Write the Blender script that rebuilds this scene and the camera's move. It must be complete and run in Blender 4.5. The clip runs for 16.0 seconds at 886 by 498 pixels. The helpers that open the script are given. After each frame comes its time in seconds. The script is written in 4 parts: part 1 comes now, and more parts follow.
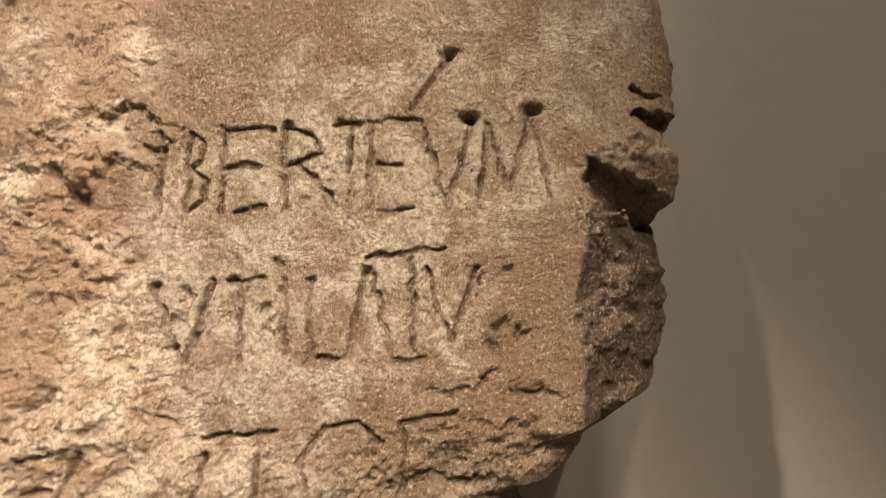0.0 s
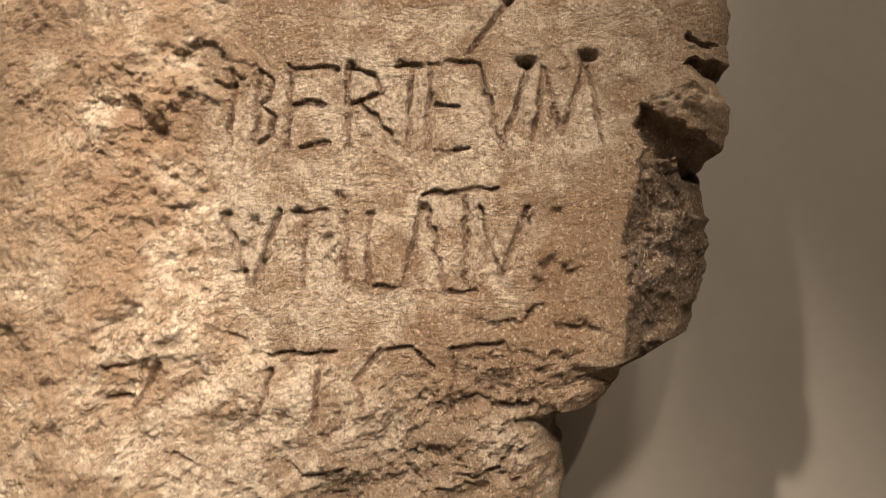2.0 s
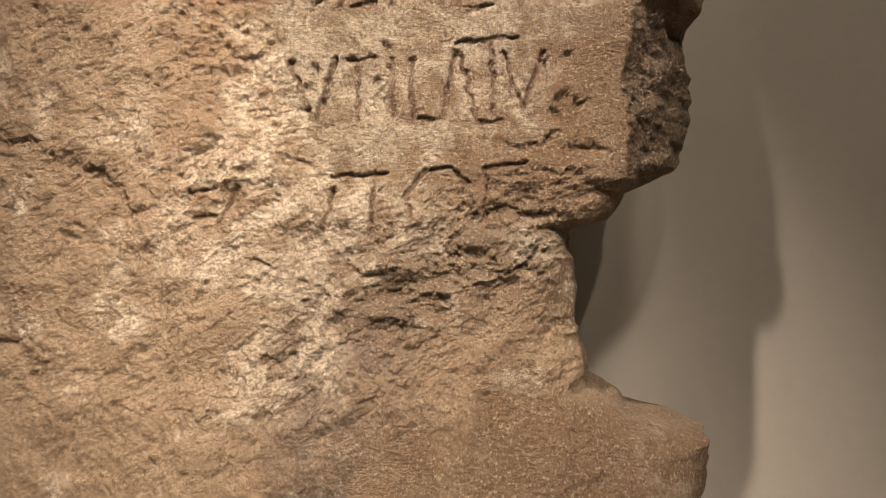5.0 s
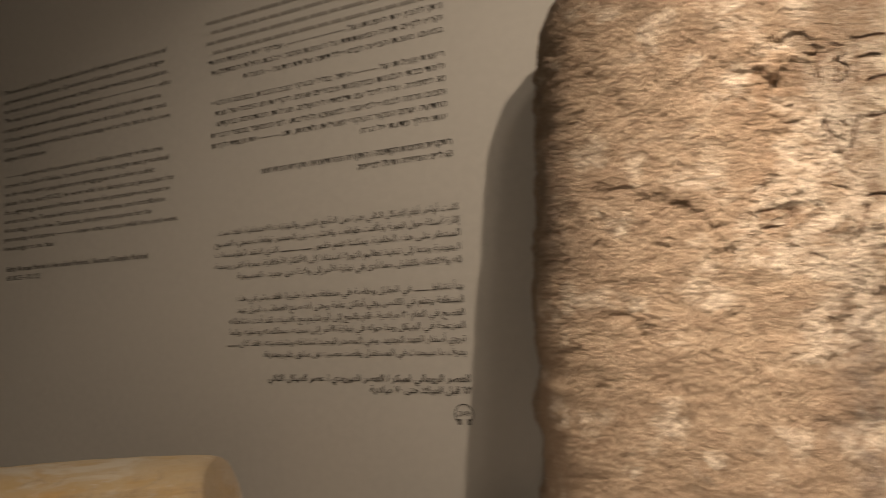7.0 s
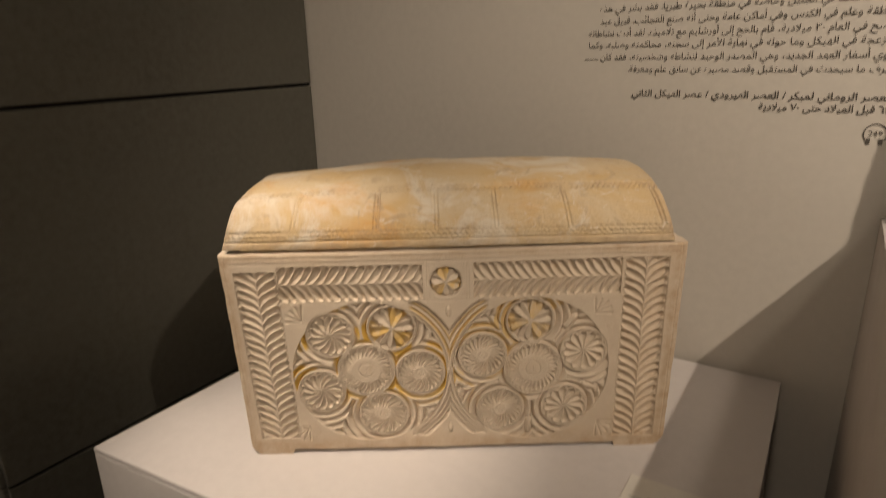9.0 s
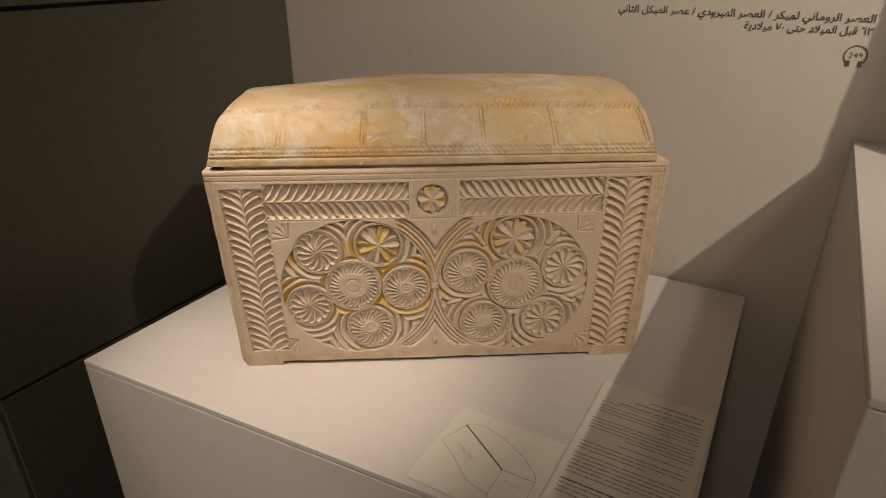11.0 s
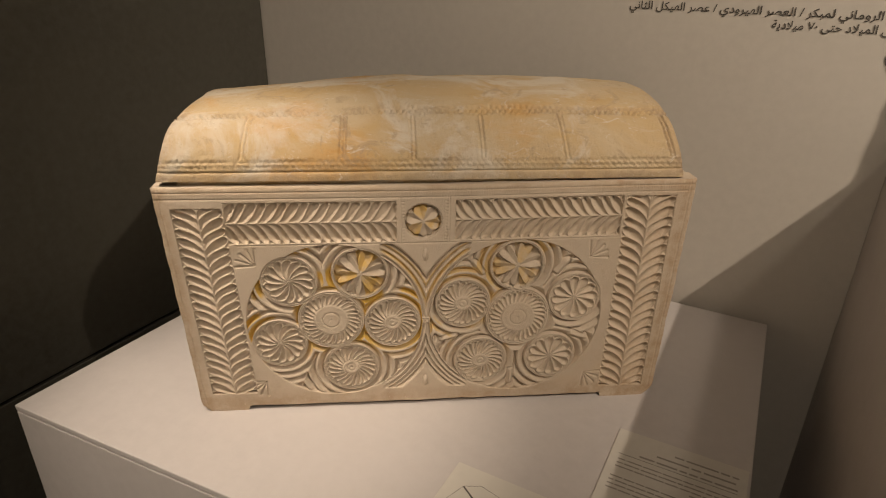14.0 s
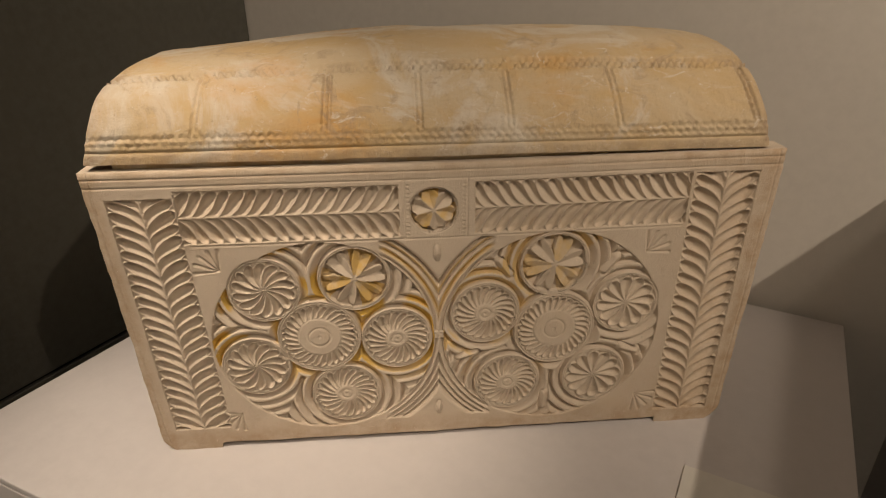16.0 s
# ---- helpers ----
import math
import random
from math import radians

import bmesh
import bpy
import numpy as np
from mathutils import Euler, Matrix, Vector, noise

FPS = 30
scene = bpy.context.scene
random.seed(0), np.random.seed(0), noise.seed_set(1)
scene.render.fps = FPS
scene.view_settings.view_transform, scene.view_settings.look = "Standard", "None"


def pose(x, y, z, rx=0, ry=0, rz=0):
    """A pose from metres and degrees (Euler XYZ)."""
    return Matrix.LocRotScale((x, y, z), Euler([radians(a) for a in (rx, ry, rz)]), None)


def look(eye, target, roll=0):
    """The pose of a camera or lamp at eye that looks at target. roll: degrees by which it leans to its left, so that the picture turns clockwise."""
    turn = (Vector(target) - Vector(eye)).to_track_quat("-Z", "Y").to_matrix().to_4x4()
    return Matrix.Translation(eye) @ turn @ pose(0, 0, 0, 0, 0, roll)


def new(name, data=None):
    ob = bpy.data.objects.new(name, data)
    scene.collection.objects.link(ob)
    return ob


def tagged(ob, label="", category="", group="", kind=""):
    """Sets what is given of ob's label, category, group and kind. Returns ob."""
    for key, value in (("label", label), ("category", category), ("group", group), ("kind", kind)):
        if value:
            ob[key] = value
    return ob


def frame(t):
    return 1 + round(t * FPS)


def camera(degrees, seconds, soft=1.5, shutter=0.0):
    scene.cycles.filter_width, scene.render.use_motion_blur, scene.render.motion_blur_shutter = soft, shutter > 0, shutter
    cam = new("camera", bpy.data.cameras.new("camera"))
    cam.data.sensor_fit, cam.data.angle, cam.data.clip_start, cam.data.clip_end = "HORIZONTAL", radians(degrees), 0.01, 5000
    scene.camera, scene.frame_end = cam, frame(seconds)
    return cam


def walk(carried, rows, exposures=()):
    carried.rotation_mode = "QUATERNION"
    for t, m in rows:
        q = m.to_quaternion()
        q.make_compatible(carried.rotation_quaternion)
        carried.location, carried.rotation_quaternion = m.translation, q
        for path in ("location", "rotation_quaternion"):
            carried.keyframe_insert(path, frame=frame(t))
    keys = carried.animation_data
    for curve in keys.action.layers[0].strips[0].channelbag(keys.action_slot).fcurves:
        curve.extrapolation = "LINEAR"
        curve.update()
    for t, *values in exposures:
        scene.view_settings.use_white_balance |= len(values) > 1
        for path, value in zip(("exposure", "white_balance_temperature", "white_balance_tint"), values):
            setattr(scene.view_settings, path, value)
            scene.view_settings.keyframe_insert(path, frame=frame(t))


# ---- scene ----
cam = camera(71.0, 16.0, soft=0.75, shutter=0.4)
PATH = [
    (0, (0.277, -0.599, 1.643), (0.157, 1.395, 1.735), -2.3),
    (0.5, (0.269, -0.597, 1.643), (0.124, 1.398, 1.626), -2.2),
    (1, (0.266, -0.606, 1.642), (0.078, 1.385, 1.627), -1.0),
    (1.5, (0.265, -0.613, 1.642), (0.066, 1.376, 1.605), -0.9),
    (2, (0.264, -0.62, 1.631), (0.045, 1.368, 1.586), -0.2),
    (2.5, (0.259, -0.631, 1.606), (0.026, 1.355, 1.563), 0.1),
    (3, (0.255, -0.64, 1.581), (0.05, 1.349, 1.519), 0.3),
    (3.2, (0.258, -0.643, 1.564), (0.061, 1.347, 1.549), 0.1),
    (5.3, (0.228, -0.731, 1.498), (0.069, 1.263, 1.483), -2.0),
    (5.5, (0.24, -0.753, 1.494), (0.002, 1.233, 1.483), -1.9),
    (5.6, (0.251, -0.764, 1.491), (-0.033, 1.216, 1.484), -1.4),
    (6, (0.222, -0.828, 1.473), (-0.225, 1.122, 1.5), -0.3),
    (6.5, (0.12, -0.918, 1.477), (-0.507, 0.977, 1.598), -1.1),
    (6.6, (0.101, -0.946, 1.478), (-0.572, 0.934, 1.593), -2.2),
    (7, (-0.049, -1.048, 1.459), (-0.836, 0.783, 1.636), -2.7),
    (7.5, (-0.199, -1.085, 1.460), (-1.190, 0.644, 1.614), -1.3),
    (8, (-0.348, -1.105, 1.472), (-1.549, 0.496, 1.450), -1.9),
    (8.2, (-0.396, -1.145, 1.460), (-1.606, 0.442, 1.270), -0.3),
    (8.5, (-0.432, -1.215, 1.450), (-1.634, 0.346, 1.105), 0.1),
    (9, (-0.52, -1.339, 1.42), (-1.553, 0.26, 0.807), -1.2),
    (9.5, (-0.534, -1.371, 1.403), (-1.523, 0.183, 0.624), -1.3),
    (9.6, (-0.515, -1.367, 1.413), (-1.514, 0.166, 0.605), -1.7),
    (9.7, (-0.512, -1.369, 1.419), (-1.502, 0.16, 0.593), -1.9),
    (11.8, (-0.547, -1.346, 1.427), (-1.426, 0.227, 0.559), 0.9),
    (12, (-0.533, -1.327, 1.417), (-1.449, 0.235, 0.567), 0.2),
    (12.5, (-0.554, -1.312, 1.413), (-1.475, 0.24, 0.55), 0.5),
    (13, (-0.579, -1.324, 1.413), (-1.456, 0.263, 0.57), 0.0),
    (13.5, (-0.594, -1.31, 1.404), (-1.449, 0.292, 0.565), 0.8),
    (14, (-0.619, -1.245, 1.396), (-1.478, 0.35, 0.549), 1.0),
    (14.5, (-0.639, -1.181, 1.376), (-1.509, 0.401, 0.517), 1.6),
    (15, (-0.667, -1.118, 1.357), (-1.548, 0.439, 0.463), 0.8),
    (15.5, (-0.71, -1.083, 1.338), (-1.588, 0.437, 0.379), -1.9),
    (16, (-0.714, -1.094, 1.323), (-1.581, 0.478, 0.441), -0.3),
]
walk(cam, [(t, look(eye, target, roll)) for t, eye, target, roll in PATH], [(0, -0.66), (2, -0.7), (5.5, -0.82), (7, -0.80), (7.5, -0.42), (8, -0.2), (8.5, 0.02), (9, -0.02), (9.5, -0.12), (13.5, -0.1), (14.5, -0.2), (16, -0.23)])

# ---- world and lamps ----
world = bpy.data.worlds.new("room_dark")
scene.world = world
world.use_nodes = True
world.node_tree.nodes["Background"].inputs[0].default_value = (1.0, 0.86, 0.72, 1)
world.node_tree.nodes["Background"].inputs[1].default_value = 0.055


def spot(name, eye, target, watts, degrees, blend, size, color):
    lamp = bpy.data.lights.new(name, "SPOT")
    lamp.energy, lamp.spot_size, lamp.spot_blend = watts, radians(degrees), blend
    lamp.shadow_soft_size, lamp.color = size, color
    ob = new(name, lamp)
    ob.matrix_world = look(eye, target)
    return ob


WARM, NEUTRAL = (1.0, 0.83, 0.66), (1.0, 0.90, 0.79)
LAMPS = [
    # eye, target, watts, cone, blend, size, colour
    ((1.10, -1.40, 3.12), (-0.62, 0.00, 1.42), 250, 46, 1.0, 0.02, WARM),
    ((-0.32, -1.12, 3.12), (0.17, -0.24, 1.42), 370, 29, 1.0, 0.03, WARM),
    ((0.25, -2.05, 3.12), (0.12, -0.25, 1.37), 350, 19, 1.0, 0.10, WARM),
    ((0.65, -1.10, 3.12), (0.25, -0.10, 1.42), 52, 72, 1.0, 0.10, WARM),
    ((-1.37, -1.52, 3.12), (-1.26, -0.74, 0.80), 275, 22, 1.0, 0.03, WARM),
    # unseen fill lamp, added to brighten the dark panel and ossuary
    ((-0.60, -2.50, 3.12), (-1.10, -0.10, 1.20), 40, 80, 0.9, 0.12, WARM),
    # two unseen lamps added behind the view; their floor bounce lifts the ambient
    ((-1.90, -3.60, 3.12), (-2.00, -3.90, 0.0), 620, 100, 0.9, 0.04, NEUTRAL),
    ((1.60, -3.60, 3.12), (1.70, -3.90, 0.0), 620, 100, 0.9, 0.04, NEUTRAL),
]
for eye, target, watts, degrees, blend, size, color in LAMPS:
    spot("spot_and_fill_lamp", eye, target, watts, degrees, blend, size, color)

# ---- numeric noise ----


def hash_grid(seed, n=256):
    return np.random.RandomState(seed).rand(n, n)


def vnoise(x, y, seed):
    g = hash_grid(seed)
    n = g.shape[0]
    xi, yi = np.floor(x).astype(int), np.floor(y).astype(int)
    fx, fy = x - xi, y - yi
    fx, fy = fx * fx * (3 - 2 * fx), fy * fy * (3 - 2 * fy)
    a, b = g[xi % n, yi % n], g[(xi + 1) % n, yi % n]
    c, d = g[xi % n, (yi + 1) % n], g[(xi + 1) % n, (yi + 1) % n]
    return (a * (1 - fx) + b * fx) * (1 - fy) + (c * (1 - fx) + d * fx) * fy - 0.5


def fbm(x, y, size, octaves, seed, gain=0.55):
    out, amp = 0, 1.0
    for k in range(octaves):
        f = 2.03 ** k / size
        out = out + amp * vnoise(x * f + 17.3 * k, y * f + 9.1 * k, seed + k)
        amp *= gain
    return out


def step(a, b, x):
    t = np.clip((x - a) / (b - a), 0, 1)
    return t * t * (3 - 2 * t)


def bump(x, z, cx, cz, rx, rz):
    return np.exp(-((x - cx) / rx) ** 2 - ((z - cz) / rz) ** 2)


def stroke(x, z, ends):
    """Distance to a straight cut and the place along it."""
    x0, z0, x1, z1 = ends
    dx, dz = x1 - x0, z1 - z0
    t = np.clip(((x - x0) * dx + (z - z0) * dz) / (dx * dx + dz * dz), 0, 1)
    return np.hypot(x - x0 - t * dx, z - z0 - t * dz), t


# ---- materials ----


class Nodes:
    def __init__(self, name):
        self.mat = bpy.data.materials.new(name)
        self.mat.use_nodes = True
        self.tree = self.mat.node_tree
        self.bsdf = self.tree.nodes["Principled BSDF"]
        self.geo = self.tree.nodes.new("ShaderNodeTexCoord").outputs["Object"]

    def put(self, socket, value):
        if hasattr(value, "is_linked"):
            self.tree.links.new(value, socket)
        elif isinstance(value, tuple) and len(value) == 3 and socket.type == "RGBA":
            socket.default_value = (*value, 1)
        else:
            socket.default_value = value

    def noise(self, scale, detail=5, rough=0.6, stretch=(1, 1, 1), distortion=0.0):
        m = self.tree.nodes.new("ShaderNodeMapping")
        m.inputs["Scale"].default_value = stretch
        self.put(m.inputs["Vector"], self.geo)
        n = self.tree.nodes.new("ShaderNodeTexNoise")
        self.put(n.inputs["Vector"], m.outputs[0])
        n.inputs["Scale"].default_value, n.inputs["Detail"].default_value = scale, detail
        n.inputs["Roughness"].default_value, n.inputs["Distortion"].default_value = rough, distortion
        return n.outputs["Fac"]

    def ramp(self, fac, lo, hi):
        n = self.tree.nodes.new("ShaderNodeMapRange")
        self.put(n.inputs["Value"], fac)
        n.inputs["From Min"].default_value, n.inputs["From Max"].default_value = lo, hi
        return n.outputs["Result"]

    def mix(self, fac, a, b, mode="MIX"):
        n = self.tree.nodes.new("ShaderNodeMix")
        n.data_type, n.blend_type = "RGBA", mode
        self.put(n.inputs["Factor"], fac)
        self.put(n.inputs[6], a)
        self.put(n.inputs[7], b)
        return n.outputs[2]

    def math(self, op, a, b):
        n = self.tree.nodes.new("ShaderNodeMath")
        n.operation = op
        self.put(n.inputs[0], a)
        self.put(n.inputs[1], b)
        return n.outputs[0]

    def attr(self, name):
        n = self.tree.nodes.new("ShaderNodeAttribute")
        n.attribute_name = name
        return n.outputs["Fac"]

    def done(self, color, rough=0.8, relief=None, depth=0.001, specular=0.5, metal=0.0):
        self.put(self.bsdf.inputs["Base Color"], color)
        self.put(self.bsdf.inputs["Roughness"], rough)
        self.bsdf.inputs["Specular IOR Level"].default_value = specular
        self.bsdf.inputs["Metallic"].default_value = metal
        if relief is not None:
            b = self.tree.nodes.new("ShaderNodeBump")
            b.inputs["Distance"].default_value = depth
            self.put(b.inputs["Height"], relief)
            self.put(self.bsdf.inputs["Normal"], b.outputs[0])
        return self.mat


def paint(name, color, var=0.05, rough=0.7, depth=0.0002):
    n = Nodes(name)
    dark = tuple(c * (1 - var * 2) for c in color)
    c = n.mix(n.ramp(n.noise(1.7, 4), 0.35, 0.65), dark, color)
    c = n.mix(n.ramp(n.noise(55, 3), 0.3, 0.7), c, tuple(min(1, k * (1 + var)) for k in color))
    return n.done(c, n.ramp(n.noise(9, 3), -1.2 * rough, 1.4), n.noise(900, 2), depth, 0.35)


def limestone_rough():
    n = Nodes("rough_limestone")
    c = n.mix(n.ramp(n.noise(16, 9, 0.68), 0.36, 0.64), (0.43, 0.315, 0.215), (0.58, 0.440, 0.310))
    c = n.mix(n.ramp(n.noise(5, 5), 0.45, 0.70), c, (0.46, 0.335, 0.232))
    c = n.mix(n.math("MULTIPLY", n.attr("ochre"), n.ramp(n.noise(26, 7, 0.7), 0.25, 0.60)), c, (0.42, 0.265, 0.160))
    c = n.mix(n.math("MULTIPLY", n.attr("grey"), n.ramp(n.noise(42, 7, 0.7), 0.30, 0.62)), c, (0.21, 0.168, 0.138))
    c = n.mix(n.math("MULTIPLY", n.ramp(n.noise(46, 10, 0.82, distortion=0.8), 0.48, 0.60), 0.62), c, (0.32, 0.212, 0.142))
    # brown patina in the cut letters; it also stands in for their shade
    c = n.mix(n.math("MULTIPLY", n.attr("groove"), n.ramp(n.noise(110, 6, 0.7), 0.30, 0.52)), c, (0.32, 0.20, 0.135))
    c = n.mix(n.math("MULTIPLY", n.ramp(n.noise(430, 8, 0.78), 0.53, 0.60), n.math("MULTIPLY", n.attr("grain"), 0.80)), c, (0.19, 0.125, 0.083))
    grit = n.ramp(n.noise(240, 9, 0.75), 0.38, 0.56)
    patch = n.ramp(n.noise(36, 9, 0.74, distortion=0.6), 0.42, 0.55)
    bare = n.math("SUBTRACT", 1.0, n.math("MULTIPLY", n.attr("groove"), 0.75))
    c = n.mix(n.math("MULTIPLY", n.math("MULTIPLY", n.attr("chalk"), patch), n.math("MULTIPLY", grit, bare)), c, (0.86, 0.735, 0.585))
    c = n.mix(n.math("MULTIPLY", n.ramp(n.noise(400, 9, 0.76), 0.54, 0.60), n.math("MULTIPLY", n.attr("grain"), 0.85)), c, (0.80, 0.67, 0.52))
    pits = n.ramp(n.noise(230, 8, 0.70), 0.32, 0.60)
    relief = n.mix(0.5, pits, n.noise(560, 8, 0.85))
    return n.done(c, 0.92, n.math("MULTIPLY", relief, n.attr("grain")), 0.0100, 0.15)


def limestone_fine(name, base, warm):
    n = Nodes(name)
    c = n.mix(n.ramp(n.noise(9, 6), 0.35, 0.68), base, tuple(k * 0.90 for k in base))
    c = n.mix(n.ramp(n.noise(4, 5), 0.52, 0.72), c, warm)
    c = n.mix(n.attr("pigment"), c, (0.62, 0.385, 0.065))
    c = n.mix(n.math("MULTIPLY", n.attr("soil"), n.ramp(n.noise(38, 7, 0.7), 0.3, 0.65)), c, (0.42, 0.30, 0.19))
    c = n.mix(n.math("MULTIPLY", n.ramp(n.noise(30, 8, 0.75, distortion=0.8), 0.56, 0.70), 0.55), c, (0.45, 0.345, 0.24))
    c = n.mix(n.ramp(n.noise(180, 7, 0.76), 0.60, 0.70), c, tuple(k * 0.72 for k in base))
    c = n.mix(n.math("MULTIPLY", n.ramp(n.noise(120, 8, 0.78), 0.60, 0.68), 0.7), c, tuple(min(0.8, k * 1.22) for k in base))
    relief = n.mix(0.4, n.noise(150, 8, 0.74), n.noise(700, 4))
    return n.done(c, 0.8, relief, 0.0018, 0.25)


def limestone_lid():
    n = Nodes("honey_limestone")
    c = n.mix(n.ramp(n.noise(7, 6, 0.6, (1, 1.6, 1.6), 0.8), 0.40, 0.62), (0.60, 0.475, 0.305), (0.58, 0.41, 0.205))
    c = n.mix(n.ramp(n.noise(10, 7, 0.65, (0.7, 1, 1), 1.0), 0.50, 0.60), c, (0.66, 0.575, 0.45))
    c = n.mix(n.math("MULTIPLY", n.ramp(n.noise(4.5, 6, 0.62, distortion=0.5), 0.54, 0.66), 0.85), c, (0.60, 0.33, 0.09))
    c = n.mix(n.math("MULTIPLY", n.ramp(n.noise(22, 8, 0.72, distortion=1.5), 0.56, 0.68), 0.8), c, (0.43, 0.315, 0.20))
    c = n.mix(n.math("MULTIPLY", n.attr("soil"), n.ramp(n.noise(60, 7, 0.75), 0.25, 0.60)), c, (0.36, 0.26, 0.165))
    c = n.mix(n.ramp(n.noise(70, 9, 0.8, (0.6, 1, 1), 1.2), 0.58, 0.66), c, (0.70, 0.62, 0.50))
    c = n.mix(n.math("MULTIPLY", n.ramp(n.noise(150, 8, 0.8), 0.60, 0.70), 0.8), c, (0.36, 0.255, 0.155))
    rough = n.ramp(n.noise(24, 5, 0.65), -0.25, 1.05)
    relief = n.mix(0.5, n.noise(240, 8, 0.78), n.noise(26, 8, 0.7))
    return n.done(c, rough, relief, 0.0034, 0.45)


WALL = paint("warm_white_wall_paint", (0.53, 0.495, 0.44), 0.03, 0.75)
PLINTH = paint("white_plinth_lacquer", (0.53, 0.495, 0.475), 0.025, 0.5, 0.0001)
DARK = paint("dark_taupe_panel", (0.098, 0.093, 0.076), 0.10, 0.6, 0.0003)
GAP = paint("black_joint", (0.008, 0.008, 0.008), 0.1, 0.8)
FLOOR = paint("dark_floor", (0.27, 0.24, 0.205), 0.2, 0.5)
CEILING = paint("black_ceiling", (0.03, 0.03, 0.03), 0.1, 0.8)
INK = paint("black_vinyl_lettering", (0.085, 0.076, 0.066), 0.05, 0.5)
INK_GREY = paint("grey_print", (0.30, 0.275, 0.24), 0.05, 0.6)
CARD = paint("printed_card", (0.60, 0.57, 0.51), 0.02, 0.55, 0.0001)
LAMP_BODY = paint("black_lamp_enamel", (0.02, 0.02, 0.02), 0.1, 0.4)
STONE = limestone_rough()
FINE = limestone_fine("pale_limestone", (0.60, 0.50, 0.385), (0.54, 0.42, 0.29))
LID = limestone_lid()

# ---- mesh helpers ----


def from_arrays(name, verts, faces, mat, parent=None, label="", smooth=True, attrs=None):
    me = bpy.data.meshes.new(name)
    verts, faces = np.asarray(verts, dtype=np.float32), np.asarray(faces, dtype=np.int32)
    me.vertices.add(len(verts))
    me.vertices.foreach_set("co", verts.ravel())
    me.loops.add(faces.size)
    me.loops.foreach_set("vertex_index", faces.ravel())
    me.polygons.add(len(faces))
    me.polygons.foreach_set("loop_start", np.arange(0, faces.size, faces.shape[1], dtype=np.int32))
    me.polygons.foreach_set("use_smooth", np.full(len(faces), smooth))
    for key, value in (attrs or {}).items():
        a = me.attributes.new(key, "FLOAT", "POINT")
        a.data.foreach_set("value", np.asarray(value, dtype=np.float32).ravel())
    me.update(calc_edges=True)
    me.validate()
    me.materials.append(mat)
    ob = new(name, me)
    ob.parent = parent
    if label:
        ob["label"] = label
    return ob


def grid_faces(nr, nc):
    i = np.arange(nr * nc).reshape(nr, nc)
    return np.stack([i[:-1, :-1], i[:-1, 1:], i[1:, 1:], i[1:, :-1]], -1).reshape(-1, 4)


def grid_part(name, verts, faces, mat, parent, label="", attrs=None):
    """A part out of some faces of a larger grid."""
    used, inverse = np.unique(faces, return_inverse=True)
    sub = {k: v.ravel()[used] for k, v in (attrs or {}).items()}
    return from_arrays(name, verts.reshape(-1, 3)[used], inverse.reshape(faces.shape), mat, parent, label, True, sub)


def part(name, bm, mat, parent=None, label=""):
    me = bpy.data.meshes.new(name)
    bmesh.ops.recalc_face_normals(bm, faces=bm.faces)
    bm.to_mesh(me)
    bm.free()
    me.materials.append(mat)
    ob = new(name, me)
    ob.parent = parent
    if label:
        ob["label"] = label
    return ob


def prism(corners, z0, z1, bevel=0.0, segments=2):
    """An upright block over a four-cornered plan."""
    bm = bmesh.new()
    low = [bm.verts.new((x, y, z0)) for x, y in corners]
    top = [bm.verts.new((x, y, z1)) for x, y in corners]
    n = len(corners)
    bm.faces.new(low[::-1])
    bm.faces.new(top)
    for k in range(n):
        bm.faces.new((low[k], low[(k + 1) % n], top[(k + 1) % n], top[k]))
    if bevel:
        bmesh.ops.bevel(bm, geom=list(bm.edges), offset=bevel, segments=segments, affect="EDGES", profile=0.5)
    return bm


def box(x0, x1, y0, y1, z0, z1, bevel=0.0, segments=2):
    return prism([(x0, y0), (x1, y0), (x1, y1), (x0, y1)], z0, z1, bevel, segments)


def empty(name, place=(0, 0, 0)):
    ob = new(name)
    ob.location = place
    ob.empty_display_size = 0.05
    return ob


# ---- structure ----
CORNER_X, RETURN_Y = -1.818, -0.950
tagged(part("wall_north", box(CORNER_X - 0.6, 4.0, 0.0, 0.15, 0.0, 3.3), WALL), "warm white painted gallery wall carrying printed texts", "wall", kind="structure")
tagged(part("floor", box(-5.0, 4.0, -5.0, 0.15, -0.1, 0.0), FLOOR), "dark gallery floor", "floor", kind="structure")
tagged(part("ceiling", box(-5.0, 4.0, -5.0, 0.15, 3.3, 3.4), CEILING), "black gallery ceiling", "ceiling", kind="structure")
tagged(part("wall_east", box(4.0, 4.15, -5.0, 0.15, 0.0, 3.3), WALL), "warm white gallery wall", "wall", kind="structure")
tagged(part("wall_south", box(-5.0, 4.0, -5.15, -5.0, 0.0, 3.3), WALL), "warm white gallery wall", "wall", kind="structure")
tagged(part("wall_far_west", box(-5.15, -5.0, -5.0, RETURN_Y + 0.02, 0.0, 3.3), WALL), "warm white gallery wall", "wall", kind="structure")

west = tagged(part("wall_west", box(-5.0, CORNER_X - 0.012, RETURN_Y + 0.012, -0.002, 0.0, 3.3), GAP), "dark taupe panelled partition with open black joints", "wall", kind="structure")
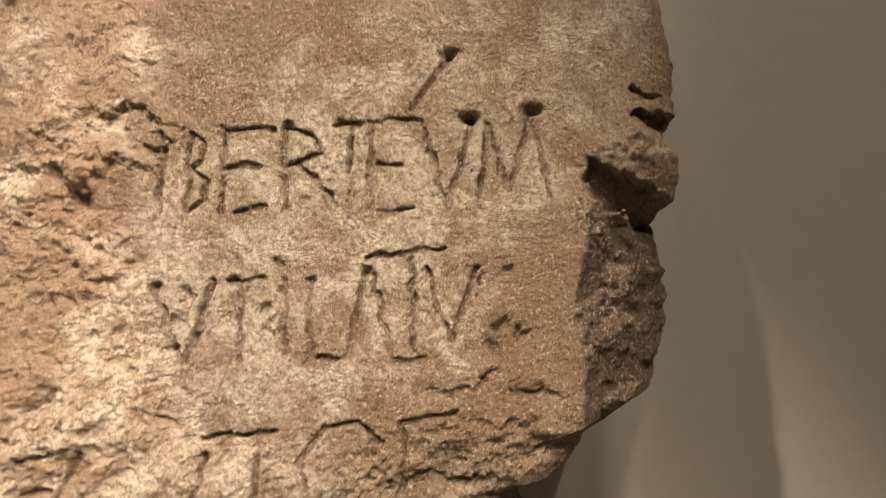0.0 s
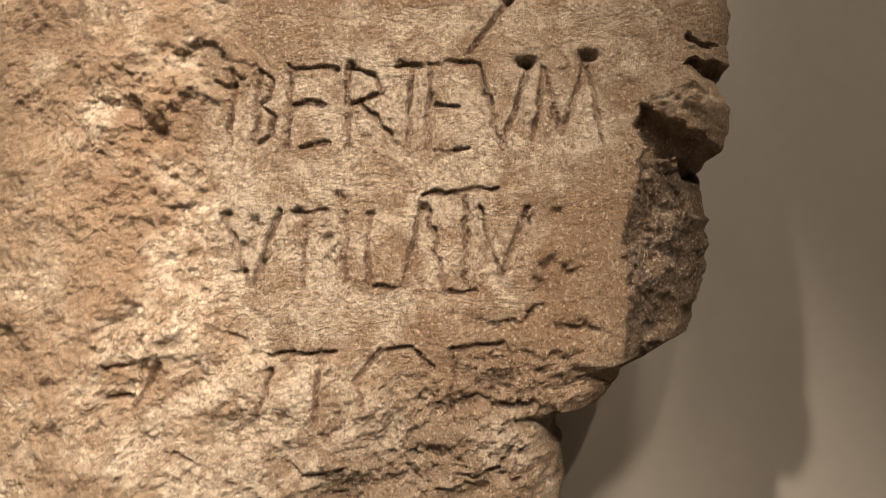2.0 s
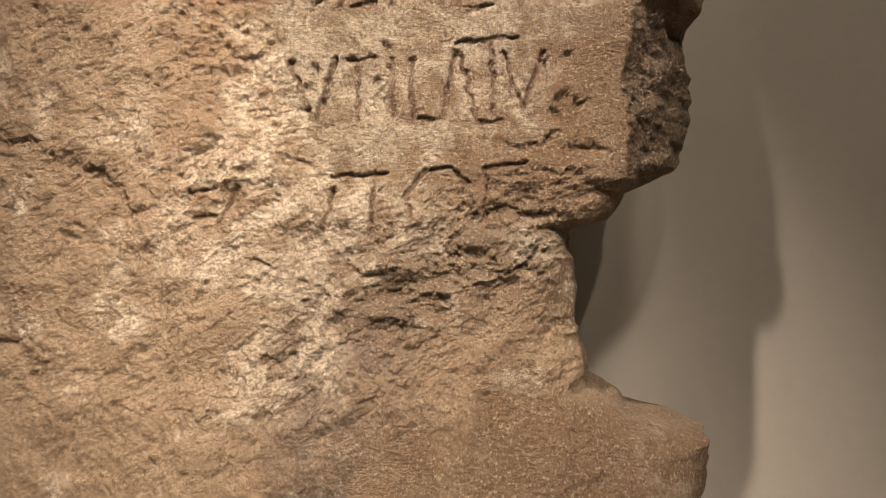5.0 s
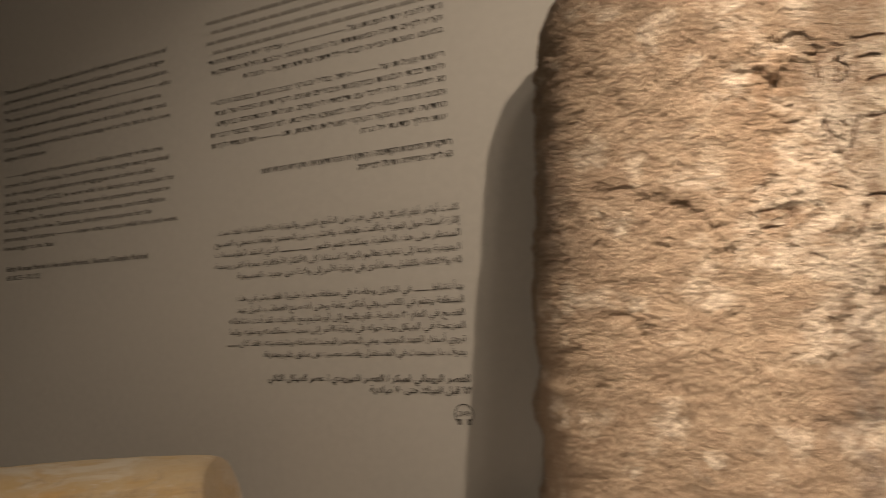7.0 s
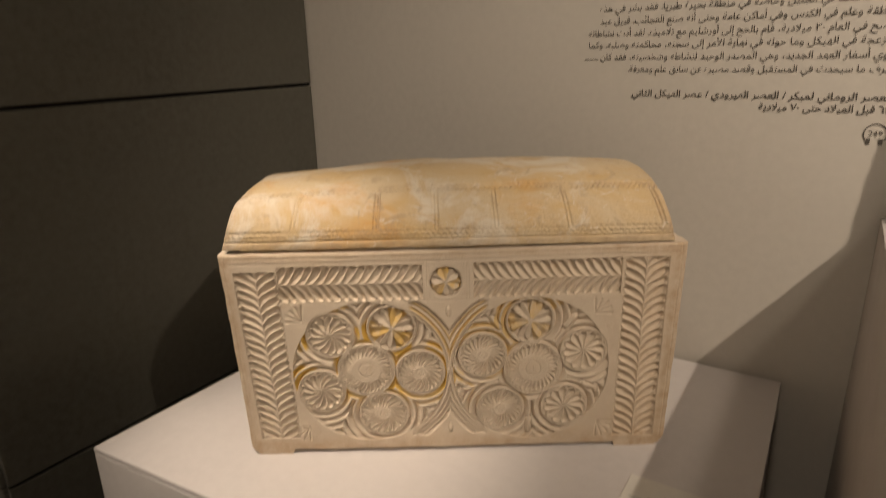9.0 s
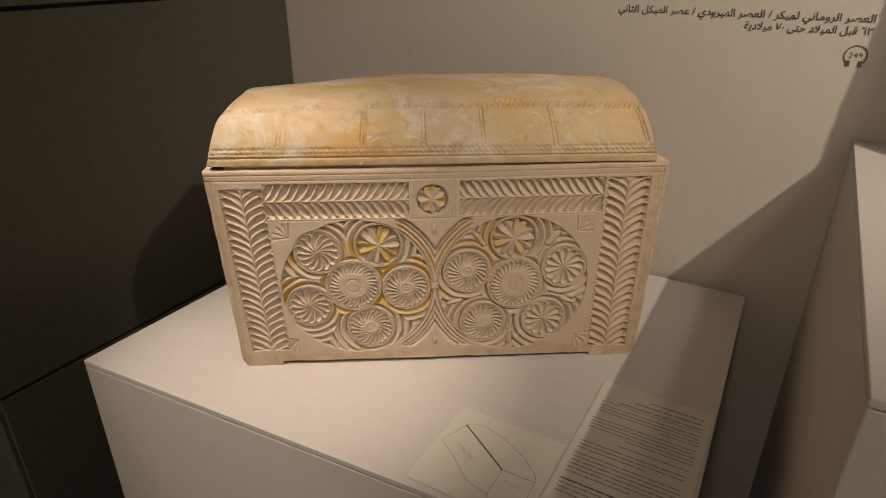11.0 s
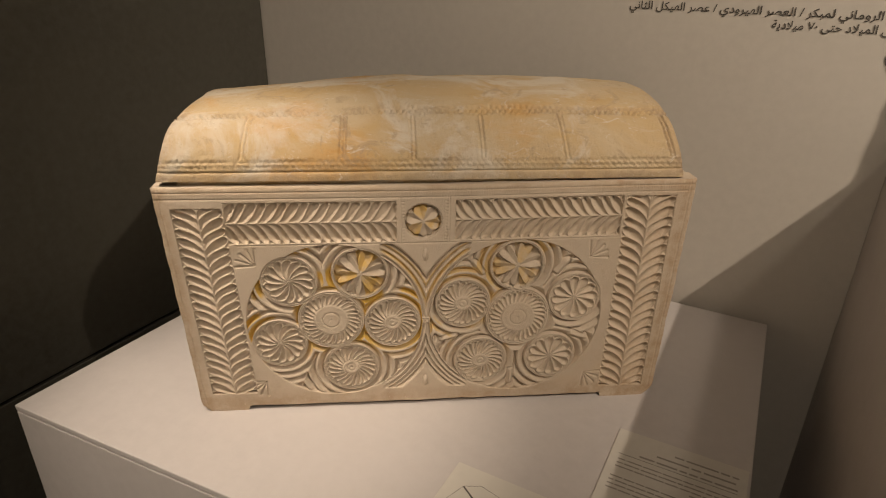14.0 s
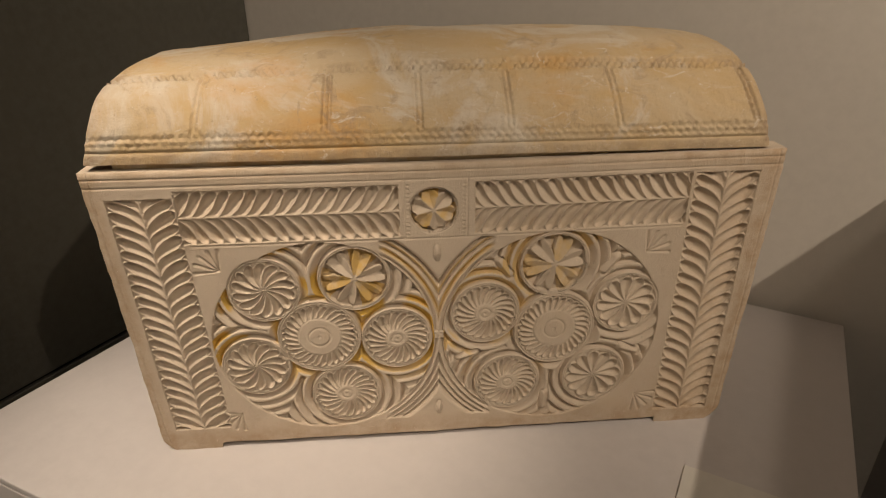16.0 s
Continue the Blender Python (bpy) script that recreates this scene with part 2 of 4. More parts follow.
for z0, z1 in ((0.02, 0.596), (0.604, 1.328), (1.336, 2.062), (2.070, 2.796), (2.804, 3.296)):
    part("panel", box(CORNER_X - 0.012, CORNER_X, RETURN_Y + 0.008, -0.003, z0, z1, 0.0015, 1), DARK, west)
    for k in range(3):
        part("panel", box(CORNER_X - 0.010 - 1.06 * (k + 1), CORNER_X - 0.014 - 1.06 * k, RETURN_Y, RETURN_Y + 0.012, z0, z1, 0.0015, 1), DARK, west)

# ---- lamps above the view ----
bar = tagged(part("lamp_track", box(-2.0, 1.6, -1.52, -1.48, 3.26, 3.30, 0.003, 1), LAMP_BODY), "black lighting track on the ceiling", "lamp track")
# a body for every lamp, the three added fill lamps included
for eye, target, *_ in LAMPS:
    lamp = tagged(empty("spotlight", (eye[0], eye[1], 3.2)), "black ceiling spotlight for the exhibits and for added fill", "spotlight", "ceiling spotlights")
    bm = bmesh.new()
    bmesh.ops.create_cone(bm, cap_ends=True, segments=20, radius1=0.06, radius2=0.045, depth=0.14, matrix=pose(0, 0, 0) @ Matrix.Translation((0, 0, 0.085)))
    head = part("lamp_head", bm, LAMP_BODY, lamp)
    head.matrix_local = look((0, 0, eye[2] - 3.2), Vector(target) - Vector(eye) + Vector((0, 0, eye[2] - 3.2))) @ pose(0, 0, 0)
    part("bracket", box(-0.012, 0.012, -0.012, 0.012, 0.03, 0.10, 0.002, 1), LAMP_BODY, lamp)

# ---- plinths ----
TOP = 0.754
plinth = tagged(empty("display_plinth", (-1.05, -0.45, 0)), "low white lacquered display plinth against the wall", "plinth")


def under(ob, thing):
    ob.parent = thing
    ob.matrix_parent_inverse = Matrix.Translation(thing.location).inverted()
    return ob


PLAN = [(-1.570, -0.882), (-0.540, -0.806), (-0.552, -0.018), (-1.562, -0.018)]
under(part("body", prism(PLAN, 0.0, TOP - 0.012, 0.002, 2), PLINTH), plinth)
under(part("top_panel", prism([(x, y) for x, y in PLAN], TOP - 0.0105, TOP, 0.0015, 2), PLINTH), plinth)

PED = 1.116
pedestal = tagged(empty("stone_pedestal", (0.1, -0.3, 0)), "tall white lacquered pedestal beneath the inscribed stone", "pedestal")
under(part("body", box(-0.440, 0.60, -0.86, -0.002, 0.0, PED - 0.013, 0.002, 2), PLINTH), pedestal)
under(part("top_panel", box(-0.440, 0.60, -0.86, -0.002, PED - 0.012, PED - 0.002, 0.0015, 2), PLINTH), pedestal)

# ---- inscribed stone ----
LINE_1 = [(0.083, 1.742, 0.082, 1.69), (0.099, 1.738, 0.1, 1.691), (0.121, 1.738, 0.12, 1.689), (0.117, 1.741, 0.152, 1.74), (0.124, 1.717, 0.143, 1.716), (0.129, 1.689, 0.147, 1.69), (0.158, 1.74, 0.159, 1.69), (0.158, 1.741, 0.176, 1.737), (0.176, 1.737, 0.181, 1.725), (0.181, 1.725, 0.161, 1.717), (0.167, 1.717, 0.189, 1.69), (0.199, 1.739, 0.198, 1.689)]
LINE_1 += [(0.19, 1.742, 0.205, 1.741), (0.212, 1.741, 0.21, 1.687), (0.21, 1.743, 0.24, 1.743), (0.215, 1.715, 0.23, 1.715), (0.214, 1.685, 0.236, 1.687), (0.243, 1.741, 0.258, 1.685), (0.258, 1.685, 0.275, 1.741), (0.279, 1.694, 0.284, 1.74), (0.284, 1.74, 0.297, 1.696), (0.297, 1.696, 0.312, 1.744), (0.312, 1.744, 0.323, 1.692), (0.261, 1.783, 0.237, 1.75)]
LINE_1 += [(0.100, 1.739, 0.109, 1.733), (0.109, 1.733, 0.108, 1.722), (0.108, 1.722, 0.101, 1.716), (0.101, 1.716, 0.111, 1.707), (0.111, 1.707, 0.110, 1.697), (0.110, 1.697, 0.100, 1.691)]
LINE_2 = [(0.081, 1.644, 0.097, 1.599), (0.115, 1.646, 0.1, 1.599), (0.124, 1.646, 0.146, 1.647), (0.133, 1.645, 0.132, 1.598), (0.158, 1.646, 0.158, 1.6), (0.153, 1.658, 0.158, 1.656), (0.174, 1.646, 0.174, 1.6), (0.174, 1.598, 0.195, 1.598), (0.207, 1.648, 0.196, 1.601), (0.212, 1.647, 0.221, 1.598), (0.209, 1.658, 0.255, 1.661), (0.235, 1.657, 0.234, 1.6), (0.243, 1.648, 0.258, 1.604), (0.258, 1.604, 0.274, 1.648), (0.22, 1.595, 0.241, 1.596)]
LINE_3 = [(0.112, 1.556, 0.153, 1.557), (0.144, 1.557, 0.139, 1.512), (0.114, 1.547, 0.105, 1.516), (0.167, 1.54, 0.182, 1.558), (0.182, 1.558, 0.202, 1.56), (0.202, 1.56, 0.213, 1.548), (0.167, 1.54, 0.172, 1.522), (0.226, 1.559, 0.259, 1.563), (0.228, 1.559, 0.227, 1.521), (0.007, 1.548, 0.026, 1.55), (0.008, 1.527, 0.026, 1.529), (0.042, 1.55, 0.031, 1.525)]

LEDGES = [
    # from x, z, to x, z, height of the hollow, its depth
    (0.036, 1.741, 0.065, 1.751, 0.008, 0.011), (0.065, 1.751, 0.086, 1.743, 0.006, 0.009), (0.024, 1.733, 0.047, 1.731, 0.006, 0.008),
    (0.065, 1.738, 0.086, 1.730, 0.007, 0.009), (0.028, 1.706, 0.042, 1.695, 0.008, 0.007), (0.049, 1.790, 0.066, 1.788, 0.005, 0.006),
    (0.024, 1.652, 0.052, 1.653, 0.007, 0.008), (0.020, 1.636, 0.038, 1.640, 0.007, 0.007), (0.028, 1.610, 0.040, 1.600, 0.007, 0.006),
    (0.070, 1.574, 0.112, 1.563, 0.007, 0.007), (0.094, 1.579, 0.114, 1.580, 0.007, 0.006), (0.257, 1.575, 0.294, 1.577, 0.009, 0.010),
    (0.294, 1.573, 0.327, 1.564, 0.006, 0.008), (0.240, 1.552, 0.318, 1.544, 0.008, 0.008), (0.246, 1.527, 0.296, 1.512, 0.010, 0.014),
    (0.183, 1.498, 0.229, 1.496, 0.009, 0.011), (0.226, 1.481, 0.264, 1.497, 0.008, 0.010), (0.120, 1.488, 0.148, 1.485, 0.008, 0.009),
    (0.146, 1.484, 0.168, 1.480, 0.008, 0.012), (0.134, 1.450, 0.178, 1.455, 0.007, 0.007), (0.150, 1.468, 0.176, 1.464, 0.007, 0.006),
    (0.044, 1.424, 0.080, 1.423, 0.007, 0.007), (0.080, 1.424, 0.112, 1.434, 0.006, 0.006), (0.046, 1.495, 0.072, 1.490, 0.007, 0.007),
    (0.186, 1.529, 0.224, 1.525, 0.006, 0.006), (-0.184, 1.600, -0.122, 1.588, 0.011, 0.010), (-0.122, 1.587, -0.034, 1.539, 0.010, 0.010),
    (-0.20, 1.45, -0.12, 1.425, 0.008, 0.006), (-0.09, 1.52, -0.05, 1.50, 0.007, 0.005), (-0.15, 1.70, -0.10, 1.69, 0.008, 0.006),
]


def inscribed_stone():
    # outline: height and half-plan at the two broken sides
    rz = [1.116, 1.18, 1.243, 1.30, 1.335, 1.345, 1.357, 1.383, 1.394, 1.446, 1.482, 1.512, 1.519, 1.541, 1.549, 1.561, 1.60, 1.642, 1.672, 1.69, 1.719, 1.738, 1.748, 1.789, 1.828, 1.90, 1.94]
    rx = [0.335, 0.352, 0.371, 0.400, 0.405, 0.386, 0.335, 0.311, 0.300, 0.293, 0.292, 0.290, 0.322, 0.338, 0.361, 0.389, 0.407, 0.408, 0.402, 0.410, 0.416, 0.404, 0.415, 0.413, 0.410, 0.404, 0.385]
    lz = [1.116, 1.20, 1.30, 1.40, 1.52, 1.60, 1.66, 1.75, 1.82, 1.88, 1.915, 1.94]
    lx = [-0.282, -0.285, -0.286, -0.287, -0.280, -0.280, -0.276, -0.271, -0.270, -0.260, -0.245, -0.215]
    ns = 34
    # closer rows and columns over the carved field
    z = np.concatenate([np.linspace(1.116, 1.38, 150, endpoint=False), np.linspace(1.38, 1.84, 560, endpoint=False), np.linspace(1.84, 1.94, 60)])
    nr = len(z)
    edge = fbm(z * 1.0, z * 0 + 3.1, 0.03, 4, 51)
    right = np.interp(z, rz, rx) + 0.006 * edge + 0.003 * fbm(z, z * 0 + 1.4, 0.008, 3, 57)
    left = np.interp(z, lz, lx) + 0.009 * fbm(z, z * 0 + 7.7, 0.035, 4, 61)
    # columns: back left, round to the front, across it, round to the back right
    u, w = np.concatenate([np.linspace(0, 0.50, 190, endpoint=False), np.linspace(0.50, 1, 340, endpoint=False)]), np.linspace(0, 1, 190)
    X = np.concatenate([left[:, None] + (0.262 - left)[:, None] * u[None, :], 0.262 + (right - 0.262)[:, None] * w[None, :]], 1)
    nc = X.shape[1]
    Z = np.repeat(z[:, None], nc, 1)
    # base shape of the face
    Y = -0.243 + 0.10 * (X - 0.12) + 0.10 * (Z - 1.56)
    Y = Y + 0.30 * np.maximum(0.0 - X, 0) ** 1.0
    wl, wr = X - left[:, None], right[:, None] - X
    Y = Y + 0.055 * np.exp(-wl / 0.035) + 0.03 * np.exp(-wr / 0.018)
    brink = 0.334 + 0.010 * step(1.62, 1.68, Z) + 0.007 * fbm(X, Z, 0.022, 5, 5)
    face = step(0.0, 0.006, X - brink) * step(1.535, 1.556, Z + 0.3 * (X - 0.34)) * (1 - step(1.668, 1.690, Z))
    Y = Y + face * (0.002 + 0.46 * np.maximum(X - brink, 0) + 0.012 * fbm(X, Z, 0.035, 7, 81, 0.6) + 0.006 * np.abs(fbm(X, Z, 0.016, 4, 83, 0.6)))
    facet_low = (1 - step(1.385, 1.405, Z)) * step(0.0, 0.010, X - 0.276 - 0.12 * (Z - 1.30) + 0.012 * fbm(X, Z, 0.03, 4, 87))
    Y = Y + facet_low * (0.001 + 0.22 * np.maximum(X - 0.28, 0))
    # smooth dressed field, hewn ground, broken lower edge
    ragged = 0.05 * fbm(X, Z, 0.05, 4, 11)
    dressed = step(0.055, 0.085, X + ragged) * step(1.545, 1.57, Z + 0.6 * ragged + 0.10 * (X - 0.2))
    lower = step(0.07, 0.19, X + 2.0 * ragged) * (1 - step(1.35, 1.43, Z + 2.0 * ragged))
    hewn = 1 - np.maximum(dressed, lower)
    slant = X * 0.80 + Z * 0.60
    across = -X * 0.60 + Z * 0.80
    rough = fbm(X, Z, 0.045, 7, 21, 0.58)
    chip = fbm(slant, across * 2.2, 0.030, 6, 31, 0.6)
    fine = fbm(X, Z, 0.009, 4, 41, 0.6)
    facet = np.abs(fbm(X, Z, 0.06, 5, 91, 0.5))
    Y = Y + hewn * (0.0046 * rough + 0.0020 * chip - 0.0050 * facet + 0.0004 * fine)
    Y = Y + (1 - hewn) * (0.0026 * rough + 0.0010 * fine)
    Y = Y + 0.0009 * fbm(X, Z, 0.0042, 3, 45, 0.6)
    t0 = 5.0 * fbm(slant, across * 1.5, 0.05, 5, 37, 0.55)
    ledge = np.floor(t0) + step(0.30, 0.55, t0 - np.floor(t0))
    Y = Y + hewn * 0.0008 * ledge
    flaked = bump(X, Z, 0.025, 1.70, 0.050, 0.055) + 0.8 * bump(X, Z, 0.03, 1.56, 0.05, 0.05)
    t0 = 2.6 * fbm(X, Z, 0.045, 5, 401, 0.5)
    Y = Y + hewn * flaked * (0.004 * (np.floor(t0) + step(0.2, 0.8, t0 - np.floor(t0))) + 0.005 * fbm(X, Z, 0.02, 5, 411, 0.6))
    broken = bump(X, Z, 0.22, 1.500, 0.14, 0.040) + 0.8 * bump(X, Z, 0.17, 1.455, 0.08, 0.02) + 0.9 * bump(X, Z, 0.29, 1.545, 0.06, 0.016)
    ridge = np.abs(fbm(X * 0.8 - Z * 0.3, Z * 1.6, 0.05, 5, 71, 0.55))
    Y = Y + broken * (0.012 * ridge - 0.002 + 0.005 * fbm(X, Z, 0.016, 5, 73, 0.6))
    # broken ledges: proud above the line, hollow below it
    wx, wz = 0.014 * fbm(X, Z, 0.022, 5, 161, 0.6), 0.015 * fbm(X, Z, 0.020, 5, 171, 0.6)
    uneven = np.clip(0.85 + 1.3 * fbm(X, Z, 0.016, 4, 177), 0.1, 1.5)
    for x0, z0, x1, z1, w, d in LEDGES:
        near = (X > min(x0, x1) - 0.05) & (X < max(x0, x1) + 0.05) & (Z > min(z0, z1) - 0.05) & (Z < max(z0, z1) + 0.05)
        d0, t = stroke(X[near] + wx[near], Z[near] + wz[near], (x0, z0, x1, z1))
        over = Z[near] + wz[near] > z0 + t * (z1 - z0)
        Y[near] += 0.46 * d * uneven[near] * np.where(over, np.exp(-(d0 / (0.32 * w)) ** 2), np.exp(-d0 / (1.4 * w))) * (0.45 + 0.55 * np.sin(np.pi * np.clip(t, 0.06, 0.94)))
    # knob at the right edge with the hollow under it
    hollow = (1 - step(0.0, 0.005, Z + wz - 1.7055 + 0.45 * (X - 0.35))) * step(-0.004, 0.002, Z + wz - 1.6915 + 0.50 * (X - 0.352)) * step(0.345, 0.353, X + wx)
    Y = Y + hollow * (0.016 + 0.20 * np.maximum(X - 0.35, 0))
    Y = Y - 0.010 * bump(X, Z, 0.380, 1.724, 0.026, 0.014) * (1 + 1.1 * fbm(X, Z, 0.02, 5, 183))
    Y = Y + 0.016 * (1 - step(0.001, 0.0045, stroke(X + wx, Z + wz, (0.383, 1.739, 0.418, 1.744))[0]))
    Y = Y + 0.006 * (1 - step(0.001, 0.004, stroke(X + wx, Z + wz, (0.378, 1.757, 0.400, 1.759))[0]))
    Y = Y + 0.010 * bump(X, Z, 0.314, 1.747, 0.007, 0.004) + 0.009 * bump(X, Z, 0.274, 1.743, 0.007, 0.0035) + 0.008 * bump(X, Z, 0.262, 1.786, 0.006, 0.004)
    # smooth swellings left of the first line
    for cx, cz, rx0, rz0, h in ((0.031, 1.719, 0.011, 0.012, 0.007), (0.056, 1.724, 0.014, 0.008, 0.006), (0.041, 1.573, 0.016, 0.015, 0.005)):
        Y = Y - h * np.exp(-(((X + wx - cx) / rx0) ** 2 + ((Z + wz - cz) / rz0) ** 2) ** 2)
    # scattered chips on the smoother ground
    chips = step(0.26, 0.40, fbm(X, Z, 0.022, 4, 511, 0.55)) + 0.6 * step(0.30, 0.42, fbm(X, Z, 0.011, 4, 521, 0.55))
    Y = Y + 0.0013 * chips * (1 - 0.5 * dressed)
    # worn pits between the bars of the second line
    for cx, cz in ((0.102, 1.633), (0.113, 1.617), (0.108, 1.596), (0.096, 1.606), (0.151, 1.627), (0.156, 1.608), (0.291, 1.646), (0.277, 1.634), (0.291, 1.614), (0.285, 1.597), (0.302, 1.606)):
        Y = Y + 0.0050 * bump(X + wx, Z + wz, cx, cz, 0.0045, 0.0065)
    # pale vein over the break
    d0, t = stroke(X + wx, Z + wz, (0.150, 1.452, 0.270, 1.494))
    Y = Y - 0.004 * np.exp(-(d0 / 0.003) ** 2)
    # letters cut in a V, worn unevenly
    wob = 0.0034 * fbm(X, Z, 0.009, 4, 191)
    worn = np.clip(0.95 + 0.9 * fbm(X, Z, 0.02, 3, 201), 0.4, 1.25)
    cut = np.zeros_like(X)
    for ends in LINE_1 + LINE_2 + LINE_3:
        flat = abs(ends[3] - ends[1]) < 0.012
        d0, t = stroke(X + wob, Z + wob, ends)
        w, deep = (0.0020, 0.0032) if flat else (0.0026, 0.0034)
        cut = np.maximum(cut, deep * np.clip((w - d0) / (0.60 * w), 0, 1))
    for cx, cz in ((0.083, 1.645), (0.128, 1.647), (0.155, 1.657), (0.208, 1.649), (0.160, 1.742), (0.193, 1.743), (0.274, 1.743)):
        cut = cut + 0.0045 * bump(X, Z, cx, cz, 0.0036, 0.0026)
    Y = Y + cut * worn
    # stains with shapes of their own, with painted side shade among them
    chalk = step(-0.15, 0.25, fbm(X, Z, 0.05, 4, 211) + 0.7 * bump(X, Z, 0.075, 1.45, 0.035, 0.12) + 1.0 * bump(X, Z, 0.12, 1.62, 0.11, 0.13) + 0.6 * bump(X, Z, 0.24, 1.72, 0.10, 0.07) - 0.30)
    ochre = np.clip(0.22 + 0.5 * flaked + 0.9 * bump(X, Z, 0.27, 1.60, 0.10, 0.07) + 0.8 * lower + 0.5 * bump(X, Z, 0.25, 1.80, 0.13, 0.05), 0, 1)
    # blotches are stains; broken right face and left margin get painted shade
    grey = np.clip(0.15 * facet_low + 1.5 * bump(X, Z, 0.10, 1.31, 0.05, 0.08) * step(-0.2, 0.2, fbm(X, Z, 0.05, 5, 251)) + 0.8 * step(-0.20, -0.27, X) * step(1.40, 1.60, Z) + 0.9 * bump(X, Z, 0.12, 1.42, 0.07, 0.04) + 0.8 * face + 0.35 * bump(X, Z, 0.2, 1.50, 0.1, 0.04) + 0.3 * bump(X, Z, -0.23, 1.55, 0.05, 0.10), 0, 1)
    for cx, cz, r in ((0.252, 1.304, 0.016), (-0.19, 1.33, 0.010), (-0.06, 1.27, 0.010)):
        d0 = np.hypot(X - cx, (Z - cz) * 1.2) + 0.012 * fbm(X, Z, 0.02, 3, 221)
        spot_mask = 1 - step(r * 0.7, r, d0)
        chalk = np.maximum(chalk, 1.6 * spot_mask)
        Y = Y - 0.001 * spot_mask
    grain = np.clip(1.0 - 0.60 * hewn * (1 - np.clip(broken, 0, 1)) + 0.4 * face, 0.4, 1.3)
    # sides back to the hidden rear face
    s = np.linspace(0, 1, ns + 1)[1:]
    depth = 0.05
    def side(x_edge, y_edge, sign, seed):
        yy = y_edge[:, None] + (-depth - y_edge)[:, None] * s[None, :]
        zz = np.repeat(z[:, None], ns, 1)
        xx = x_edge[:, None] + sign * ((0.016 if sign < 0 else 0.005) * np.sin(np.pi * s)[None, :] ** 0.7 - 0.05 * s[None, :] ** 3)
        return xx + sign * 0.018 * fbm(yy, zz, 0.045, 6, seed, 0.58) * np.sin(np.pi * np.clip(s * 0.9 + 0.03, 0, 1))[None, :], yy, zz
    lx2, ly2, lz2 = side(X[:, 0], Y[:, 0], -1, 231)
    rx2, ry2, rz2 = side(X[:, -1], Y[:, -1], 1, 241)
    full = lambda a, b, c: np.concatenate([a[:, ::-1], b, c], 1)
    V = np.stack([full(lx2, X, rx2), full(ly2, Y, ry2), full(lz2, Z, rz2)], -1)
    pad = lambda a, k: full(np.full_like(lx2, k), a, np.full_like(rx2, k))
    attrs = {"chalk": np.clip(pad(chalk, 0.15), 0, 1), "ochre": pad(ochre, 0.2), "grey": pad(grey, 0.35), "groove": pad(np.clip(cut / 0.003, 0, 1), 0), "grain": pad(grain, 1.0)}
    nr2, nc2 = V.shape[:2]
    F = grid_faces(nr2, nc2)
    verts = V.reshape(-1, 3)
    i = np.arange(nr2 * nc2).reshape(nr2, nc2)
    back = np.stack([i[:-1, -1], i[:-1, 0], i[1:, 0], i[1:, -1]], -1)
    half = nc2 // 2
    k = np.arange(half - 1)
    cap = lambda row: np.stack([row[k], row[k + 1], row[nc2 - 2 - k], row[nc2 - 1 - k]], -1)
    F = np.concatenate([F, back, cap(i[0])[:, ::-1], cap(i[-1])])
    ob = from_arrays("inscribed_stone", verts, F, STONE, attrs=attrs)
    return tagged(ob, "broken tan limestone slab with worn carved Latin inscription on a pedestal", "carved stone")


inscribed_stone()

# ---- ossuary ----
OSS = pose(-1.0035, -0.550, TOP, 0, 0, 33.34)
BODY_H, BODY_D = 0.365, 0.285
ROSETTES = [
    # across, up, radius, kind
    (-0.210, 0.2228, 0.0368, "swirl"), (-0.109, 0.2333, 0.0372, "heart"), (-0.154, 0.158, 0.0440, "hub"),
    (-0.064, 0.151, 0.0378, "small_hub"), (-0.128, 0.074, 0.0382, "small_hub"), (-0.231, 0.120, 0.0365, "swirl"),
    (0.1185, 0.240, 0.0368, "heart"), (0.208, 0.1835, 0.0362, "star"), (0.124, 0.1533, 0.0445, "hub"),
    (0.040, 0.1798, 0.0370, "small_hub"), (0.070, 0.0778, 0.0368, "small_hub"), (0.179, 0.0812, 0.0362, "star"),
    (-0.019, 0.3125, 0.0250, "flower"),
]
ROUNDELS = [(-0.148, 0.152, 0.128), (0.1207, 0.151, 0.130)]


def left_edge(v):
    return -(0.3590 + 0.0170 * v / BODY_H) + 0.010 * np.clip(1 - v / 0.016, 0, 1) ** 2


def right_edge(v):
    return 0.3555 + 0.0090 * v / BODY_H - 0.012 * np.clip(1 - v / 0.020, 0, 1) ** 2


def hollow_leaf(f):
    """Gouged leaf between two thin ridges, steeper at one of them."""
    return np.clip(np.sin(np.pi * np.clip(f, 0, 1) ** 0.80), 0, 1) ** 0.75


def cavetto(x, period, depth):
    """Concave bands along a distance: a sharp drop, a hollow rise and a narrow fillet."""
    f = x / period - np.floor(x / period)
    rise = 1 - np.clip((f - 0.14) / 0.66, 0, 1)
    return -depth * np.where(f < 0.14, f / 0.14, rise ** 1.25)


def leaves(s, t, period, lean):
    """Leaf band: s along the stem in metres, t across from -1 to 1."""
    a = np.abs(t)
    ph = (s - lean * a ** 0.48) / period + 0.06 * np.sin(s * 210)
    f = ph - np.floor(ph)
    tip = 0.985 - 0.20 * np.abs(2 * f - 1) ** 2.2
    h = -0.0068 * hollow_leaf(f) * np.clip(0.35 + 1.1 * a, 0, 1) * np.clip((tip - a) / 0.10, 0, 1) ** 0.6
    h = h - 0.0022 * np.clip((a - tip) / 0.05, 0, 1) * (1 - step(0.97, 1.0, a))
    return np.where(a < 0.035, -0.0003, h)


